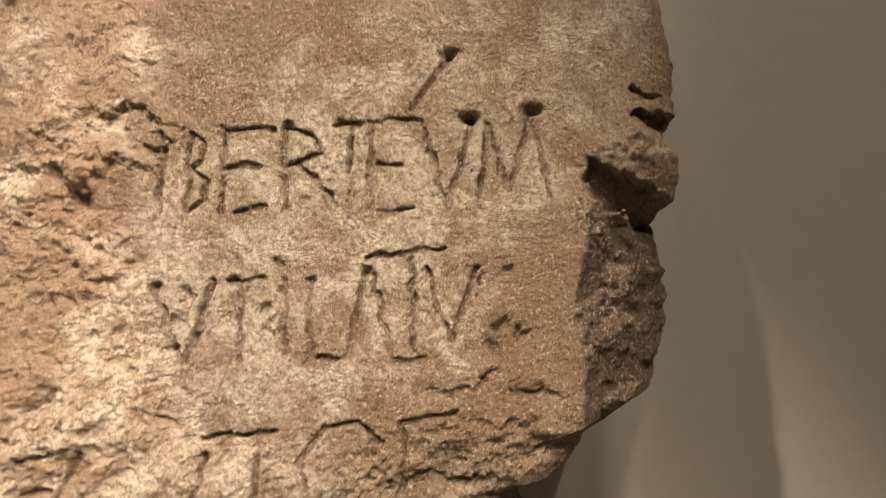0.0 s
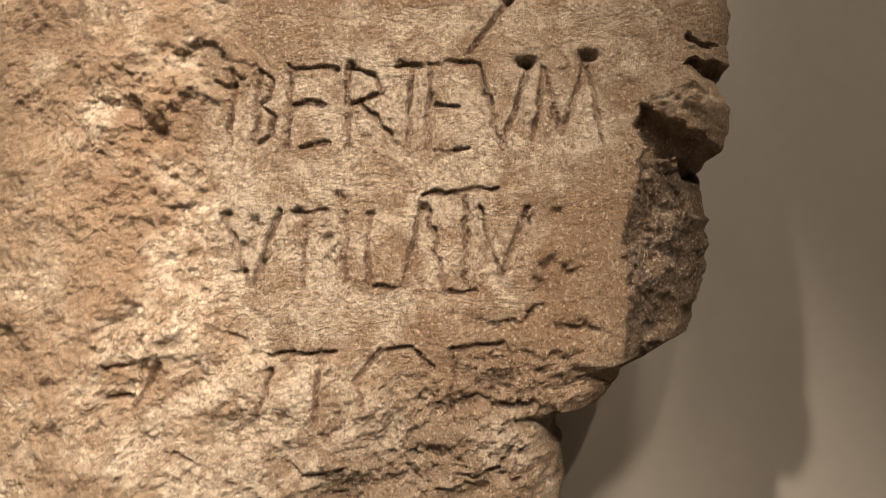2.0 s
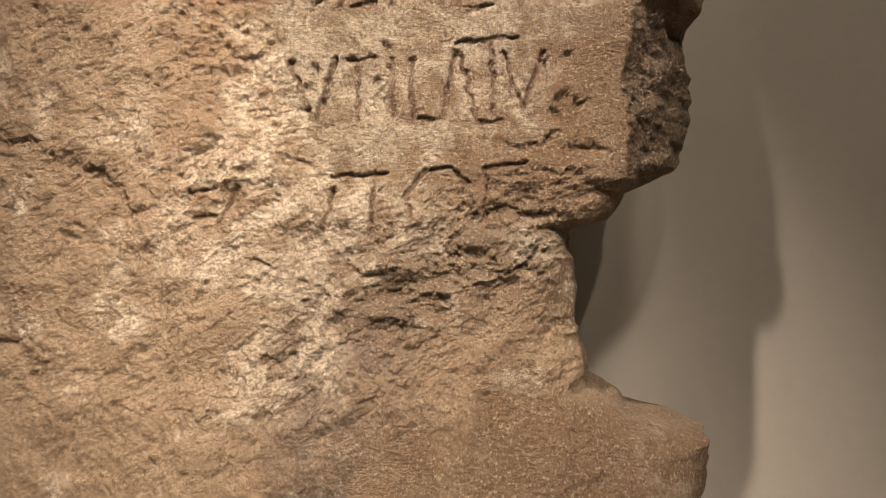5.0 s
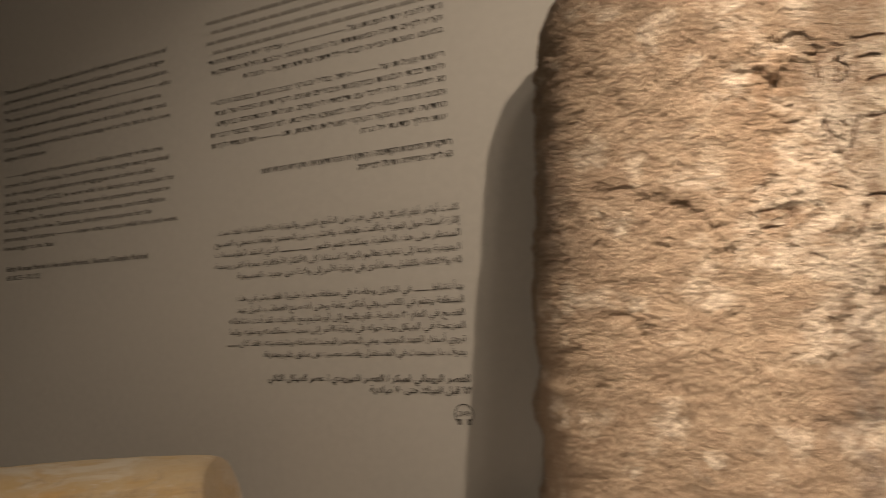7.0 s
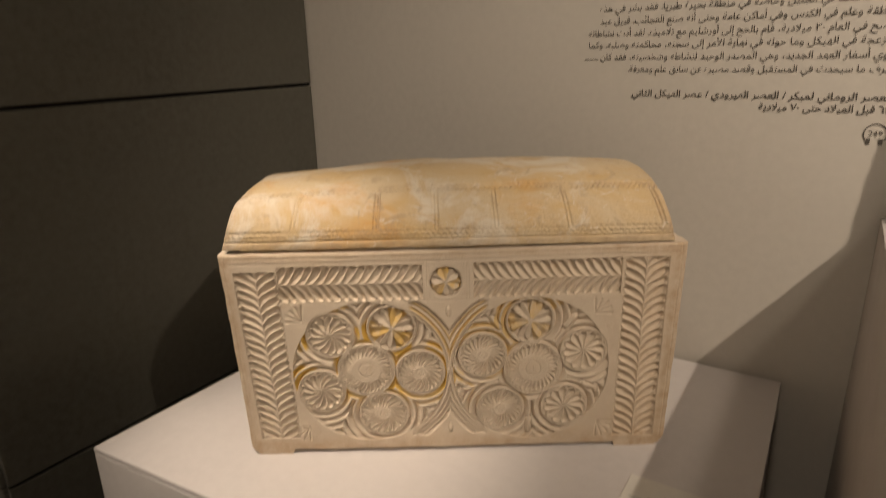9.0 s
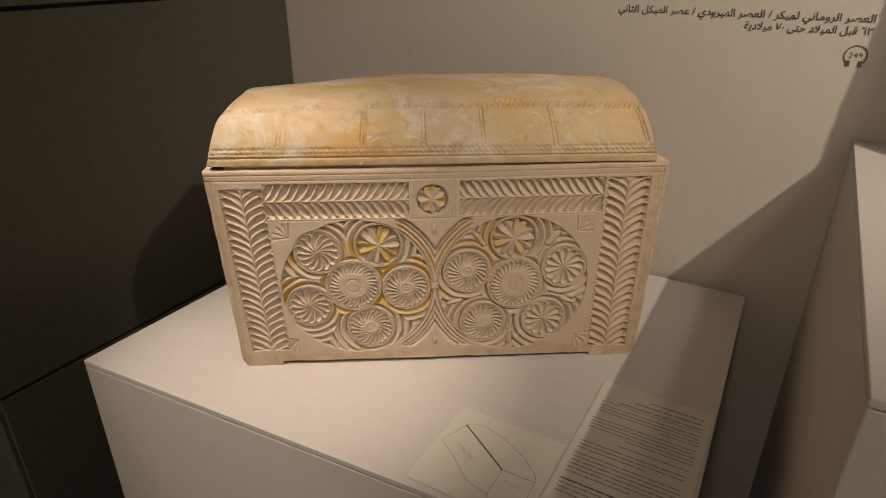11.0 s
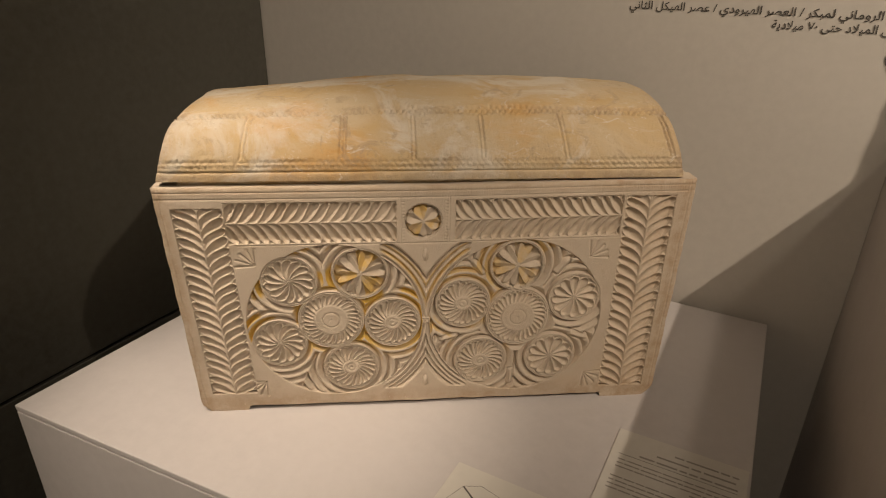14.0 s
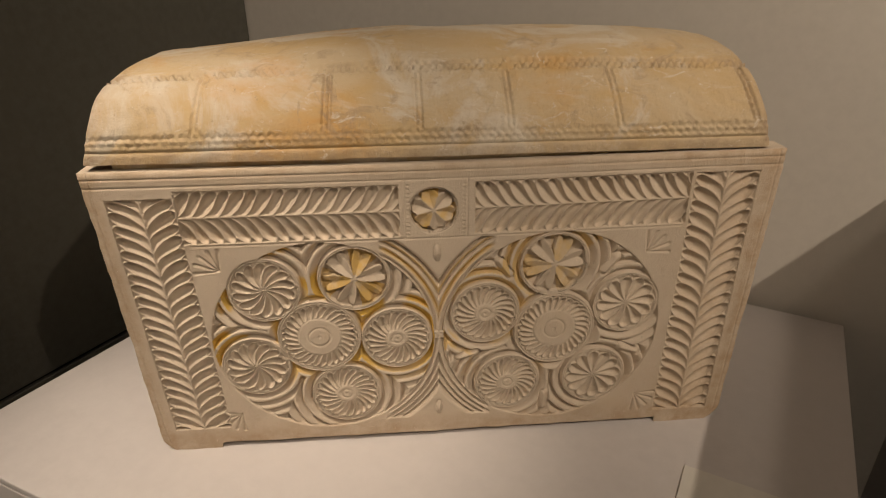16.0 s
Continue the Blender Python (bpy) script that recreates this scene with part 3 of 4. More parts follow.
def rosette(d, th, r, kind):
    q = d / r
    if kind in ("swirl", "star"):
        n, twist = (14, 0.50) if kind == "swirl" else (12, 0.20)
        ph = n * th / (2 * np.pi) + twist * n / 6 * q
        f = ph - np.floor(ph)
        tip = 0.95 - 0.17 * np.abs(2 * f - 1) ** 2.2
        h = -0.0062 * hollow_leaf(f) * np.clip(0.25 + 1.2 * q, 0, 1) * np.clip((tip - q) / 0.10, 0, 1) ** 0.6
        h = np.where(q > tip, -0.0034 * np.clip((q - tip) / 0.05, 0, 1), h)
    elif kind in ("hub", "small_hub"):
        n, core = (30, 0.58) if kind == "hub" else (22, 0.34)
        ph = n * th / (2 * np.pi) + 2.2 * q
        f = ph - np.floor(ph)
        tip = 0.96 - 0.11 * np.abs(2 * f - 1) ** 2.2
        h = -0.0050 * hollow_leaf(f) * np.clip(0.35 + 2.5 * (q - core), 0, 1) * np.clip((tip - q) / 0.07, 0, 1) ** 0.6
        h = np.where(q > tip, -0.0030 * np.clip((q - tip) / 0.04, 0, 1), h)
        ring = np.exp(-((q - core * 0.48) / 0.025) ** 2) + np.exp(-((q - core) / 0.025) ** 2) + np.exp(-(q / 0.035) ** 2)
        h = np.where(q < core + 0.02, -0.0003 - 0.0011 * ring, h)
    else:
        turn = PETAL_TURN if kind == "heart" else PETAL_TURN + 0.6
        g = 6 * (th - turn) / (2 * np.pi)
        g = np.abs(g - np.round(g))
        notch, slope = (0.25, 3.0) if kind == "heart" else (0.05, 0.9)
        tip = 0.93 - notch * np.exp(-(g / 0.10) ** 2) - slope * np.maximum(g - 0.28, 0)
        h = -0.0006 - 0.0056 * np.clip(1 - g / 0.46, 0, 1) * np.clip(q * 1.6, 0, 1)
        h = np.where(q > tip, -0.0085 * np.clip((q - tip) / 0.05, 0, 1) + h * (1 - np.clip((q - tip) / 0.05, 0, 1)), h)
    return h


PETAL_TURN = radians(10)


def ossuary():
    thing = tagged(empty("ossuary"), "pale limestone ossuary carved with rosettes and leaf bands, vaulted lid", "ossuary")
    thing.matrix_world = OSS
    nu, nv = 900, 445
    v = np.linspace(0.0, BODY_H, nv)
    s = np.linspace(-1, 1, nu)
    Vv = np.repeat(v[:, None], nu, 1)
    lo = (left_edge(v) + 0.0014 * np.abs(fbm(v, v * 0 + 2.2, 0.03, 5, 361)))[:, None]
    hi = (right_edge(v) - 0.0018 * np.abs(fbm(v, v * 0 + 5.5, 0.03, 5, 371)))[:, None]
    U = lo + (hi - lo) * (s[None, :] + 1) / 2
    H = 0.0004 * fbm(U, Vv, 0.03, 5, 301)
    region = np.zeros(U.shape, int)
    pigment, soil = np.zeros_like(U), np.zeros_like(U)
    # stems and leaf bands
    cl, cr = -0.3065 - 0.050 * (Vv - 0.03), 0.2995 + 0.008 * (Vv - 0.03)
    inl = (np.abs(U - cl) < 0.034) & (Vv > 0.032) & (Vv < 0.336)
    inr = (np.abs(U - cr) < 0.036) & (Vv > 0.020) & (Vv < 0.342)
    H = np.where(inl, leaves(Vv, (U - cl) / 0.034, 0.0142, 0.027), H)
    H = np.where(inr, leaves(Vv, (U - cr) / 0.036, 0.0150, 0.029), H)
    region = np.where(inl, 20, np.where(inr, 21, region))
    tl = (U > -0.286) & (U < -0.056) & (np.abs(Vv - 0.313) < 0.0305)
    tr = (U > 0.026) & (U < 0.262) & (np.abs(Vv - 0.3135) < 0.0305)
    H = np.where(tl, leaves(U, (Vv - 0.313) / 0.0305, 0.0139, 0.024), H)
    H = np.where(tr, leaves(-U, (Vv - 0.3135) / 0.0305, 0.0139, 0.024), H)
    region = np.where(tl, 22, np.where(tr, 23, region))
    # fine ruled lines round the frame
    for d0 in (np.abs(Vv - 0.3485), np.abs(Vv - 0.2805) + 9 * (np.abs(U + 0.01) > 0.27), np.abs(U + 0.050) + 9 * (Vv < 0.281) + 9 * (Vv > 0.348), np.abs(U - 0.0175) + 9 * (Vv < 0.281) + 9 * (Vv > 0.348), np.abs(U - lo - 0.008), np.abs(U - hi + 0.008), np.abs(Vv - 0.3575)):
        H = H - 0.0009 * np.exp(-(d0 / 0.0009) ** 2)
    for c0 in (-0.0465, 0.0140):
        dots = (np.abs(U - c0) < 0.0016) & (Vv > 0.284) & (Vv < 0.344)
        H = H - np.where(dots, 0.0010 * np.maximum(0, np.sin(Vv * 2 * np.pi / 0.0048)), 0)
    # flutes between the roundels
    dout = np.minimum(*[np.hypot(U - a, Vv - b) - r for a, b, r in ROUNDELS])
    mid = (dout > 0) & (np.abs(U + 0.0155) < 0.067) & (Vv > 0.032) & (Vv < 0.279)
    fade = (1 - step(0.056, 0.066, np.abs(U + 0.0155))) * (1 - step(0.022, 0.028, dout))
    H = np.where(mid, H * (1 - fade) + fade * (cavetto(dout, 0.0068, 0.0050) - np.minimum(0.0030, dout * 0.15)), H)
    bud = np.minimum(np.hypot(U + 0.0158, (Vv - 0.262) * 0.42), np.hypot(U + 0.015, (Vv - 0.045) * 0.42))
    H = np.where(bud < 0.005, -0.001 + 0.004 * np.cos(np.clip(bud / 0.005, 0, 1) * np.pi / 2), H)
    tie = (np.abs(U + 0.0150) < 0.011) & (np.abs(Vv - 0.153) < 0.005)
    H = np.where(tie, -0.0006 - 0.0012 * (np.sin(U * 900) * np.sin((Vv - 0.153) * 900) > 0.5), H)
    pigment = np.where(mid, (np.exp(-((dout - 0.0090) / 0.0022) ** 2) + 0.7 * np.exp(-((dout - 0.018) / 0.002) ** 2)) * step(0.14, 0.22, Vv) * 0.85 * fade, pigment)
    # roundels
    for k, (a, b, r) in enumerate(ROUNDELS):
        dist = np.hypot(U - a, Vv - b)
        inside = dist < r
        din = r - dist
        dr = np.min([np.hypot(U - x, Vv - y) - 1.09 * q for x, y, q, kind in ROSETTES[:12]], 0)
        dd = np.maximum(dr, 0)
        h = cavetto(dd, 0.0122, 0.0076) - 0.0008
        h = h * step(0.0, 0.0030, din) - 0.0016 * np.exp(-((din - 0.0012) / 0.0009) ** 2)
        # small buds in the spandrels
        for j in range(5):
            ang = (0.30 + 2 * np.pi / 5 * j + (0.95 if k == 0 else 0.62))
            x0, y0 = a + 0.116 * np.cos(ang), b + 0.116 * np.sin(ang)
            e0, t0 = stroke(U, Vv, (x0, y0, a + 0.095 * np.cos(ang), b + 0.095 * np.sin(ang)))
            h = np.where(e0 < 0.0066, np.minimum(h, -0.0050), h)
            h = np.maximum(h, 0.0002 - 0.0056 * np.clip(e0 / 0.0060, 0, 1) - 9 * (e0 > 0.0060))
        H = np.where(inside, h, H)
        region = np.where(inside, 24 + k, region)
        warm = step(0.0006, 0.0016, dd) * step(0.075, 0.13, Vv) * step(-0.05, 0.15, fbm(U, Vv, 0.06, 3, 311 + k) + 0.28 * (U < 0.1) - 0.02)
        pigment = np.where(inside, warm * (0.95 if k == 0 else 0.55) * (np.mod(dd, 0.0122) < 0.0085) * (dd < 0.0200), pigment)
    # rosettes
    for k, (a, b, r, kind) in enumerate(ROSETTES):
        d = np.hypot(U - a, Vv - b)
        th = np.arctan2(Vv - b, U - a)
        ring = (d >= r) & (d < 1.09 * r)
        H = np.where(ring, -0.0004 - 0.0016 * np.exp(-((d / r - 1.045) / 0.016) ** 2), H)
        inside = d < r
        hh = rosette(d, th, r, kind)
        H = np.where(inside, hh, H)
        region = np.where(d < 1.09 * r, 1 + k, region)
        pigment = np.where(ring, 0, pigment)
        if kind in ("heart", "flower"):
            turn = PETAL_TURN + (0 if kind == "heart" else 0.6)
            petal = np.mod(np.round(6 * (th - turn) / (2 * np.pi)), 2) == 1
            pigment = np.where(inside, petal * (d > 0.12 * r) * (0.75 if a < 0.05 else 0.45) * np.clip(0.75 + fbm(U, Vv, 0.012, 3, 321), 0, 1), pigment)
        else:
            pigment = np.where(inside, 0, pigment)
    # palmettes in the corners
    for k, (a, b, ang) in enumerate(((-0.262, 0.258, 2.35), (-0.266, 0.044, 3.9), (0.232, 0.258, 0.8), (0.244, 0.040, 5.5))):
        near = np.hypot(U - a, Vv - b) < 0.022
        region = np.where(near & (region == 0), 30 + k, region)
        for j in range(-2, 3):
            th = ang + 0.42 * j
            bx, by = a - 0.012 * np.cos(ang), b - 0.012 * np.sin(ang)
            d0, t = stroke(U, Vv, (bx, by, bx + 0.026 * np.cos(th), by + 0.026 * np.sin(th)))
            H = H - np.where(region == 30 + k, 0.0022 * np.clip(1 - d0 / (0.0008 + 0.0020 * t), 0, 1), 0)
    # worn edges and feet
    rim = np.minimum(np.minimum(U - lo, hi - U), BODY_H - Vv)
    H = H - 0.0028 * np.exp(-np.maximum(rim, 0) / 0.0020) * (1 + 0.9 * fbm(U, Vv, 0.02, 4, 331))
    H = H + 0.0016 * fbm(U, Vv, 0.03, 4, 341) * step(0.03, 0.0, Vv)
    soil = np.clip(step(0.20, 0.33, U) * 0.6 + step(0.045, 0.015, Vv) * 0.8 + step(0.022, 0.008, np.minimum(U - lo, hi - U)) * 0.9 + step(0.345, 0.362, Vv) * 0.7, 0, 1)
    raise_ = np.where((U > -0.289) & (U < 0.269), 0.0075, 0.0) * step(0.012, 0.0, Vv) + 0.0012 * fbm(U, Vv * 0, 0.02, 3, 351) * step(0.01, 0, Vv)
    tilt = 0.0045 * step(-0.05, 0.36, U) * np.clip(Vv / 0.25, 0, 1)
    P = np.stack([U, -H, Vv + np.maximum(raise_, 0) + tilt], -1)
    F = grid_faces(nv, nu)
    cell = region[:-1, :-1].ravel()
    attrs = {"pigment": pigment, "soil": soil}
    names = {0: "front_panel", 20: "leaf_band", 21: "leaf_band", 22: "leaf_band", 23: "leaf_band", 24: "roundel", 25: "roundel"}
    for k in np.unique(cell):
        name = names.get(int(k), "rosette" if k < 20 else "palmette")
        grid_part(name, P, F[cell == k], FINE, thing, attrs=attrs)
    # trough behind the carved front
    low, high = (left_edge(0) + 0.0012, right_edge(0) - 0.0012), (left_edge(BODY_H) + 0.0012, right_edge(BODY_H) - 0.0012)
    bm = bmesh.new()
    def ring_at(z, ends, inset, y0, y1, rise=0.0):
        x0, x1 = ends[0] + inset, ends[1] - inset
        return [bm.verts.new(p) for p in ((x0, y0, z), (x1, y0, z + rise), (x1, y1, z + rise), (x0, y1, z))]
    y0 = 0.0125
    a, b = ring_at(0.0085, low, 0, y0, BODY_D), ring_at(BODY_H - 0.002, high, 0, y0, BODY_D, 0.0045)
    c, d = ring_at(BODY_H - 0.002, high, 0.03, 0.03, BODY_D - 0.03, 0.0045), ring_at(0.06, low, 0.03, 0.03, BODY_D - 0.03)
    bm.faces.new(a[::-1])
    for p, q in ((a, b), (b, c), (c, d)):
        for k in range(4):
            bm.faces.new((p[k], p[(k + 1) % 4], q[(k + 1) % 4], q[k]))
    bm.faces.new(d)
    part("trough", bm, FINE, thing)
    # returns that join the carved face to the sides
    for sign in (-1, 1):
        col = P[:, 0 if sign < 0 else -1]
        backs = col.copy()
        backs[:, 1] = 0.02
        part_v = np.concatenate([col, backs])
        n = len(col)
        i = np.arange(n - 1)
        q = np.stack([i, i + 1, i + 1 + n, i + n], -1)
        from_arrays("side_edge", part_v, q if sign < 0 else q[:, ::-1], FINE, thing)
    for row, flip in ((P[-1], False), (P[0], True)):
        backs = row.copy()
        backs[:, 1] = 0.032
        n = len(row)
        i = np.arange(n - 1)
        q = np.stack([i, i + 1, i + 1 + n, i + n], -1)
        from_arrays("rim" if not flip else "underside", np.concatenate([row, backs]), q[:, ::-1] if flip else q, FINE, thing)
    for x0, x1 in ((-0.346, -0.289), (0.269, 0.342)):
        part("foot", box(x0, x1, 0.022, 0.075, 0.0, 0.012, 0.003, 2), FINE, thing)
        part("foot", box(x0, x1, BODY_D - 0.075, BODY_D - 0.004, 0.0, 0.012, 0.003, 2), FINE, thing)
    # vaulted lid
    nl, na = 640, 150
    lu = np.linspace(-0.369, 0.345, nl)
    base = BODY_H + 0.007
    R, chord = 0.149, 0.1425
    half = math.asin(chord / R)
    rimn = 14
    ang = np.linspace(-half, half, na)
    ky = np.sign(ang) * np.abs(np.sin(ang / half * np.pi / 2)) ** 0.85
    yy = np.concatenate([np.zeros(rimn), chord + chord * ky, np.full(rimn, 2 * chord)])
    zz = np.concatenate([np.linspace(0, 0.012, rimn, endpoint=False), 0.012 + 0.098 * (1 - np.abs(ky) ** 2.5) ** (1 / 1.55), np.linspace(0.012, 0, rimn + 1)[1:]])
    arc = np.concatenate([[0], np.cumsum(np.hypot(np.diff(yy), np.diff(zz)))]) - 0.012
    A, LU = np.meshgrid(arc, lu, indexing="ij")
    endl, endr = LU - lu[0], lu[-1] - LU
    flatten = 0.70 * np.clip((-LU - 0.06) / 0.309, 0, 1) ** 1.25 + 0.30 * np.clip((LU - 0.10) / 0.245, 0, 1) ** 2
    Yl = np.repeat(yy[:, None], nl, 1)
    Zl = np.repeat(zz[:, None], nl, 1)
    over = np.logaddexp(0, (Zl - 0.070) / 0.007) * 0.007
    Zl = Zl - over * flatten
    up = zz / zz.max()
    shrink = np.where(LU < 0, 0.028, 0.027) * up[:, None]
    Xl = LU * 1.0 + np.where(LU < 0, 1, -1) * shrink * np.abs(LU) / 0.35
    relief = 0.0022 * fbm(LU, A, 0.07, 5, 401) + 0.0008 * fbm(LU, A, 0.012, 3, 411)
    bead = np.zeros_like(A)
    def beads(dist, along, w, pitch):
        f = along / pitch + 0.5 * np.sign(dist)
        return np.where(np.abs(dist) < w, -0.0046 + 0.0060 * np.abs(np.sin(np.pi * (f + 0.6 * dist / w))) * np.cos(dist / w * np.pi) ** 2, 0)
    for a0 in (0.0100, 0.088):
        bead = bead + (0.62 if a0 < 0.05 else 1.5) * beads(A - a0, LU, 0.0065, 0.0088)
    for u0 in (-0.262, -0.130, -0.034, 0.0625, 0.180, 0.331):
        on = (A > 0.017) & (A < 0.081)
        bead = bead + np.where(on, 0.85 * beads(LU - u0 + 0.02 * (A - 0.05), A, 0.0055, 0.0085), 0)
    wear = step(0.0, 0.25, fbm(LU, A, 0.05, 4, 421) + 0.12)
    relief = relief + bead * (0.40 + 0.40 * wear)
    relief = relief - 0.003 * np.exp(-np.minimum(endl, endr) / 0.004) - 0.004 * np.exp(-np.abs(A) / 0.003)
    ny = np.concatenate([np.full(rimn, -1.0), np.sin(ang), np.full(rimn, 1.0)])[:, None]
    nz = np.concatenate([np.zeros(rimn), np.cos(ang), np.zeros(rimn)])[:, None]
    P = np.stack([Xl, 0.004 + Yl + ny * relief, base + Zl + nz * relief], -1)
    soil = np.clip(0.4 * (bead < 0) * step(0.0, 0.2, fbm(LU, A, 0.03, 3, 431) + 0.1) + step(0.0, -0.004, A) * 0.6 + 0.7 * np.exp(-np.minimum(endl, endr) / 0.012), 0, 1)
    F = grid_faces(*A.shape)
    lid = grid_part("lid", P, F, LID, thing, "honey-stained vaulted stone lid", {"soil": soil})
    n = len(arc)
    for col in (P[:, 0], P[:, -1]):
        mid = np.array([[col[0, 0] * 0.985, 0.004 + chord, base]])
        i = np.arange(n - 1)
        q = np.stack([i, i + 1, np.full(n - 1, n)], -1)
        from_arrays("end_face", np.concatenate([col, mid]), q if col[0, 0] > 0 else q[:, ::-1], LID, lid, attrs={"soil": np.full(n + 1, 0.6)})
    part("underside", box(-0.345, 0.335, 0.012, 0.277, -0.004, base - BODY_H + 0.004, 0.002, 1), LID, lid).location = (0, 0, BODY_H)
    return thing


ossuary()

# ---- printed wall texts ----
ARABIC = "ءآأؤإئابةتثجحخدذرزسشصضطظعغفقكلمنهوىي"
FORMS, code = {}, 0xFE80
for ch in ARABIC:
    count = 1 if ch == "ء" else 2 if ch in "آأؤإاةدذرزوى" else 4
    FORMS[ch] = [code + k for k in range(count)]
    code += count
LAM_ALEF = {"آ": 0xFEF5, "أ": 0xFEF7, "إ": 0xFEF9, "ا": 0xFEFB}
DIGITS = "٠١٢٣٤٥٦٧٨٩"


def shaped(text):
    """Arabic in joined letter forms, in the order in which a left-to-right setter lays it."""
    units, k = [], 0
    while k < len(text):
        if text[k] == "ل" and k + 1 < len(text) and text[k + 1] in LAM_ALEF:
            units.append(("lam_alef", LAM_ALEF[text[k + 1]]))
            k += 2
        else:
            units.append((text[k], 0))
            k += 1
    out = []
    for k, (ch, lam) in enumerate(units):
        before = units[k - 1][0] if k else " "
        after = units[k + 1][0] if k + 1 < len(units) else " "
        joins_before = before == "ـ" or (before in FORMS and len(FORMS[before]) == 4)
        joins_after = after == "ـ" or after == "lam_alef" or (after in FORMS and after != "ء")
        if lam:
            out.append(chr(lam + (1 if joins_before else 0)))
        elif ch in FORMS:
            f = FORMS[ch]
            if len(f) == 1:
                out.append(chr(f[0]))
            elif len(f) == 2:
                out.append(chr(f[1]) if joins_before else ch)
            else:
                out.append(ch if not (joins_before or joins_after) else chr(f[(3 if joins_after else 1) if joins_before else 2]))
        else:
            out.append(ch)
    out = "".join(out)[::-1]
    done, run = "", ""
    for ch in out + " ":
        if ch in DIGITS:
            run = ch + run
        else:
            done, run = done + run + ch, ""
    return done.strip()


def letters(body, x0, x1, z, height, mat, parent, bold=0.0):
    """A line of lettering on the north wall between x0 and x1, on the baseline z."""
    cu = bpy.data.curves.new("text_line", "FONT")
    cu.body, cu.size, cu.extrude, cu.offset, cu.resolution_u = body, 1.0, 0.0, bold, 2
    tmp = new("text_line", cu)
    bpy.context.view_layer.update()
    me = bpy.data.meshes.new_from_object(tmp.evaluated_get(bpy.context.evaluated_depsgraph_get()))
    bpy.data.objects.remove(tmp)
    xs = [v.co.x for v in me.vertices]
    lo, wide = min(xs), max(xs) - min(xs)
    for v in me.vertices:
        v.co = (x0 + (v.co.x - lo) / wide * (x1 - x0), -0.0012, z + v.co.y * height)
    me.materials.clear()
    me.materials.append(mat)
    me.name = "text_line"
    ob = new("text_line", me)
    ob.parent = parent
    return ob


def bars(rng, x0, x1, z, height, mat, parent, place=None, mean=0.040):
    """A line of print too small to read: one plain bar a word."""
    bm = bmesh.new()
    x = x0
    while x < x1 - 0.004:
        w = min(mean * (0.35 + 1.1 * rng.random()), x1 - x)
        co = [(x, z), (x + w, z), (x + w, z + height), (x, z + height)]
        co = [place(*p) if place else (p[0], -0.0012, p[1]) for p in co]
        bm.faces.new([bm.verts.new(p) for p in co])
        x += w + mean * 0.11
    return part("text_line", bm, mat, parent)


rng = random.Random(5)
english = tagged(empty("wall_text"), "small dark English text printed on the wall", "wall text", "wall texts")
ENDS = (-1.183, -1.190, -1.176, -1.170, -1.200, -1.186, -1.171, -1.604)
UPPER = [
    "The Second Temple Period was a time of religious turmoil and social",
    "upheaval in Jewish society. Questions of identity arose, sects began",
    "to form, and the atmosphere was fraught with messianic expectation.",
    "This was the backdrop for the appearance of ——— — ————, who",
    "criticized the Jewish establishment and preached an observance",
    "of the Law based on moral principles, love of one's fellow man and",
    "God, and making do with little. His teachings led to the birth of a new",
    "religion: Christianity.",
]
for k, (line, end) in enumerate(zip(UPPER, ENDS)):
    letters(line, -1.775, end, 2.080 - 0.0264 * k, 0.0175, INK, english)
LINES = [
    ("——— activity was first centered in the Galilee, mostly in the area", -1.195),
    ("around the Sea of Galilee. It was there that he taught and preached", -1.178),
    ("to the rural Jewish population, in synagogues and other public", -1.222),
    ("places. In the year 30 CE, he went with his disciples to Jerusalem for", -1.160),
    ("the pilgrimage festival of Passover, where his provocative actions in", -1.176),
    ("and around the Temple led to his arrest, sentence, and crucifixion.", -1.186),
    ("According to the New Testament, the primary source for his", -1.232),
    ("personality and actions, ——— knew what was to befall him and went", -1.152),
    ("knowingly to his fate.", -1.568),
]
for k, (line, end) in enumerate(LINES):
    letters(line, -1.767, end, 1.847 - 0.0242 * k, 0.0175, INK, english)
letters("Early Roman Period / Herodian Period / Second Temple Period", -1.755, -1.246, 1.598, 0.0175, INK, english, 0.012)
letters("63 BCE – 70 CE", -1.755, -1.624, 1.574, 0.0175, INK, english, 0.012)

hebrew = tagged(empty("wall_text"), "small dark Hebrew text printed on the wall", "wall text", "wall texts")
HEBREW = [
    ("", -1.06, 2.115), ("", -1.045, 2.091), ("", -1.058, 2.067), ("", -1.04, 2.043),
    ("ניתן להבין את הופעתו של ——— ————, שביקר את הממסד היהודי", -1.055, 2.019),
    ("וקרא לקיים תורה המושתתת על רעיונות מוסר, אהבת הזולת והסתפקות", -1.045, 1.995),
    ("במועט. משנתו הביאה לבסוף ללידתה של דת חדשה – הנצרות", -0.955, 1.971),
    ("ראשית פעילותו של ——— היתה בגליל ובעיקר סביב הכנרת. בסביבה זו הטיף", -1.046, 1.924),
    ("ולימד בבתי הכנסת ובמקומות ציבוריים שונים. לקראת חג הפסח של שנת", -1.036, 1.900),
    ("30 לספירה, עלה לרגל עם תלמידיו לירושלים. פעילותו המתסיסה במקדש", -1.032, 1.876),
    ("וסביבו גרמה לבסוף למאסרו, למשפטו ולצליבתו. לפי המסופר בספרי הברית", -1.048, 1.851),
    ("החדשה, שהם המקור העיקרי לפעילותו ולדמותו, ידע ——— את העתיד לקרות", -1.047, 1.827),
    ("אותו והלך מדעת אל גורלו", -0.665, 1.803),
]


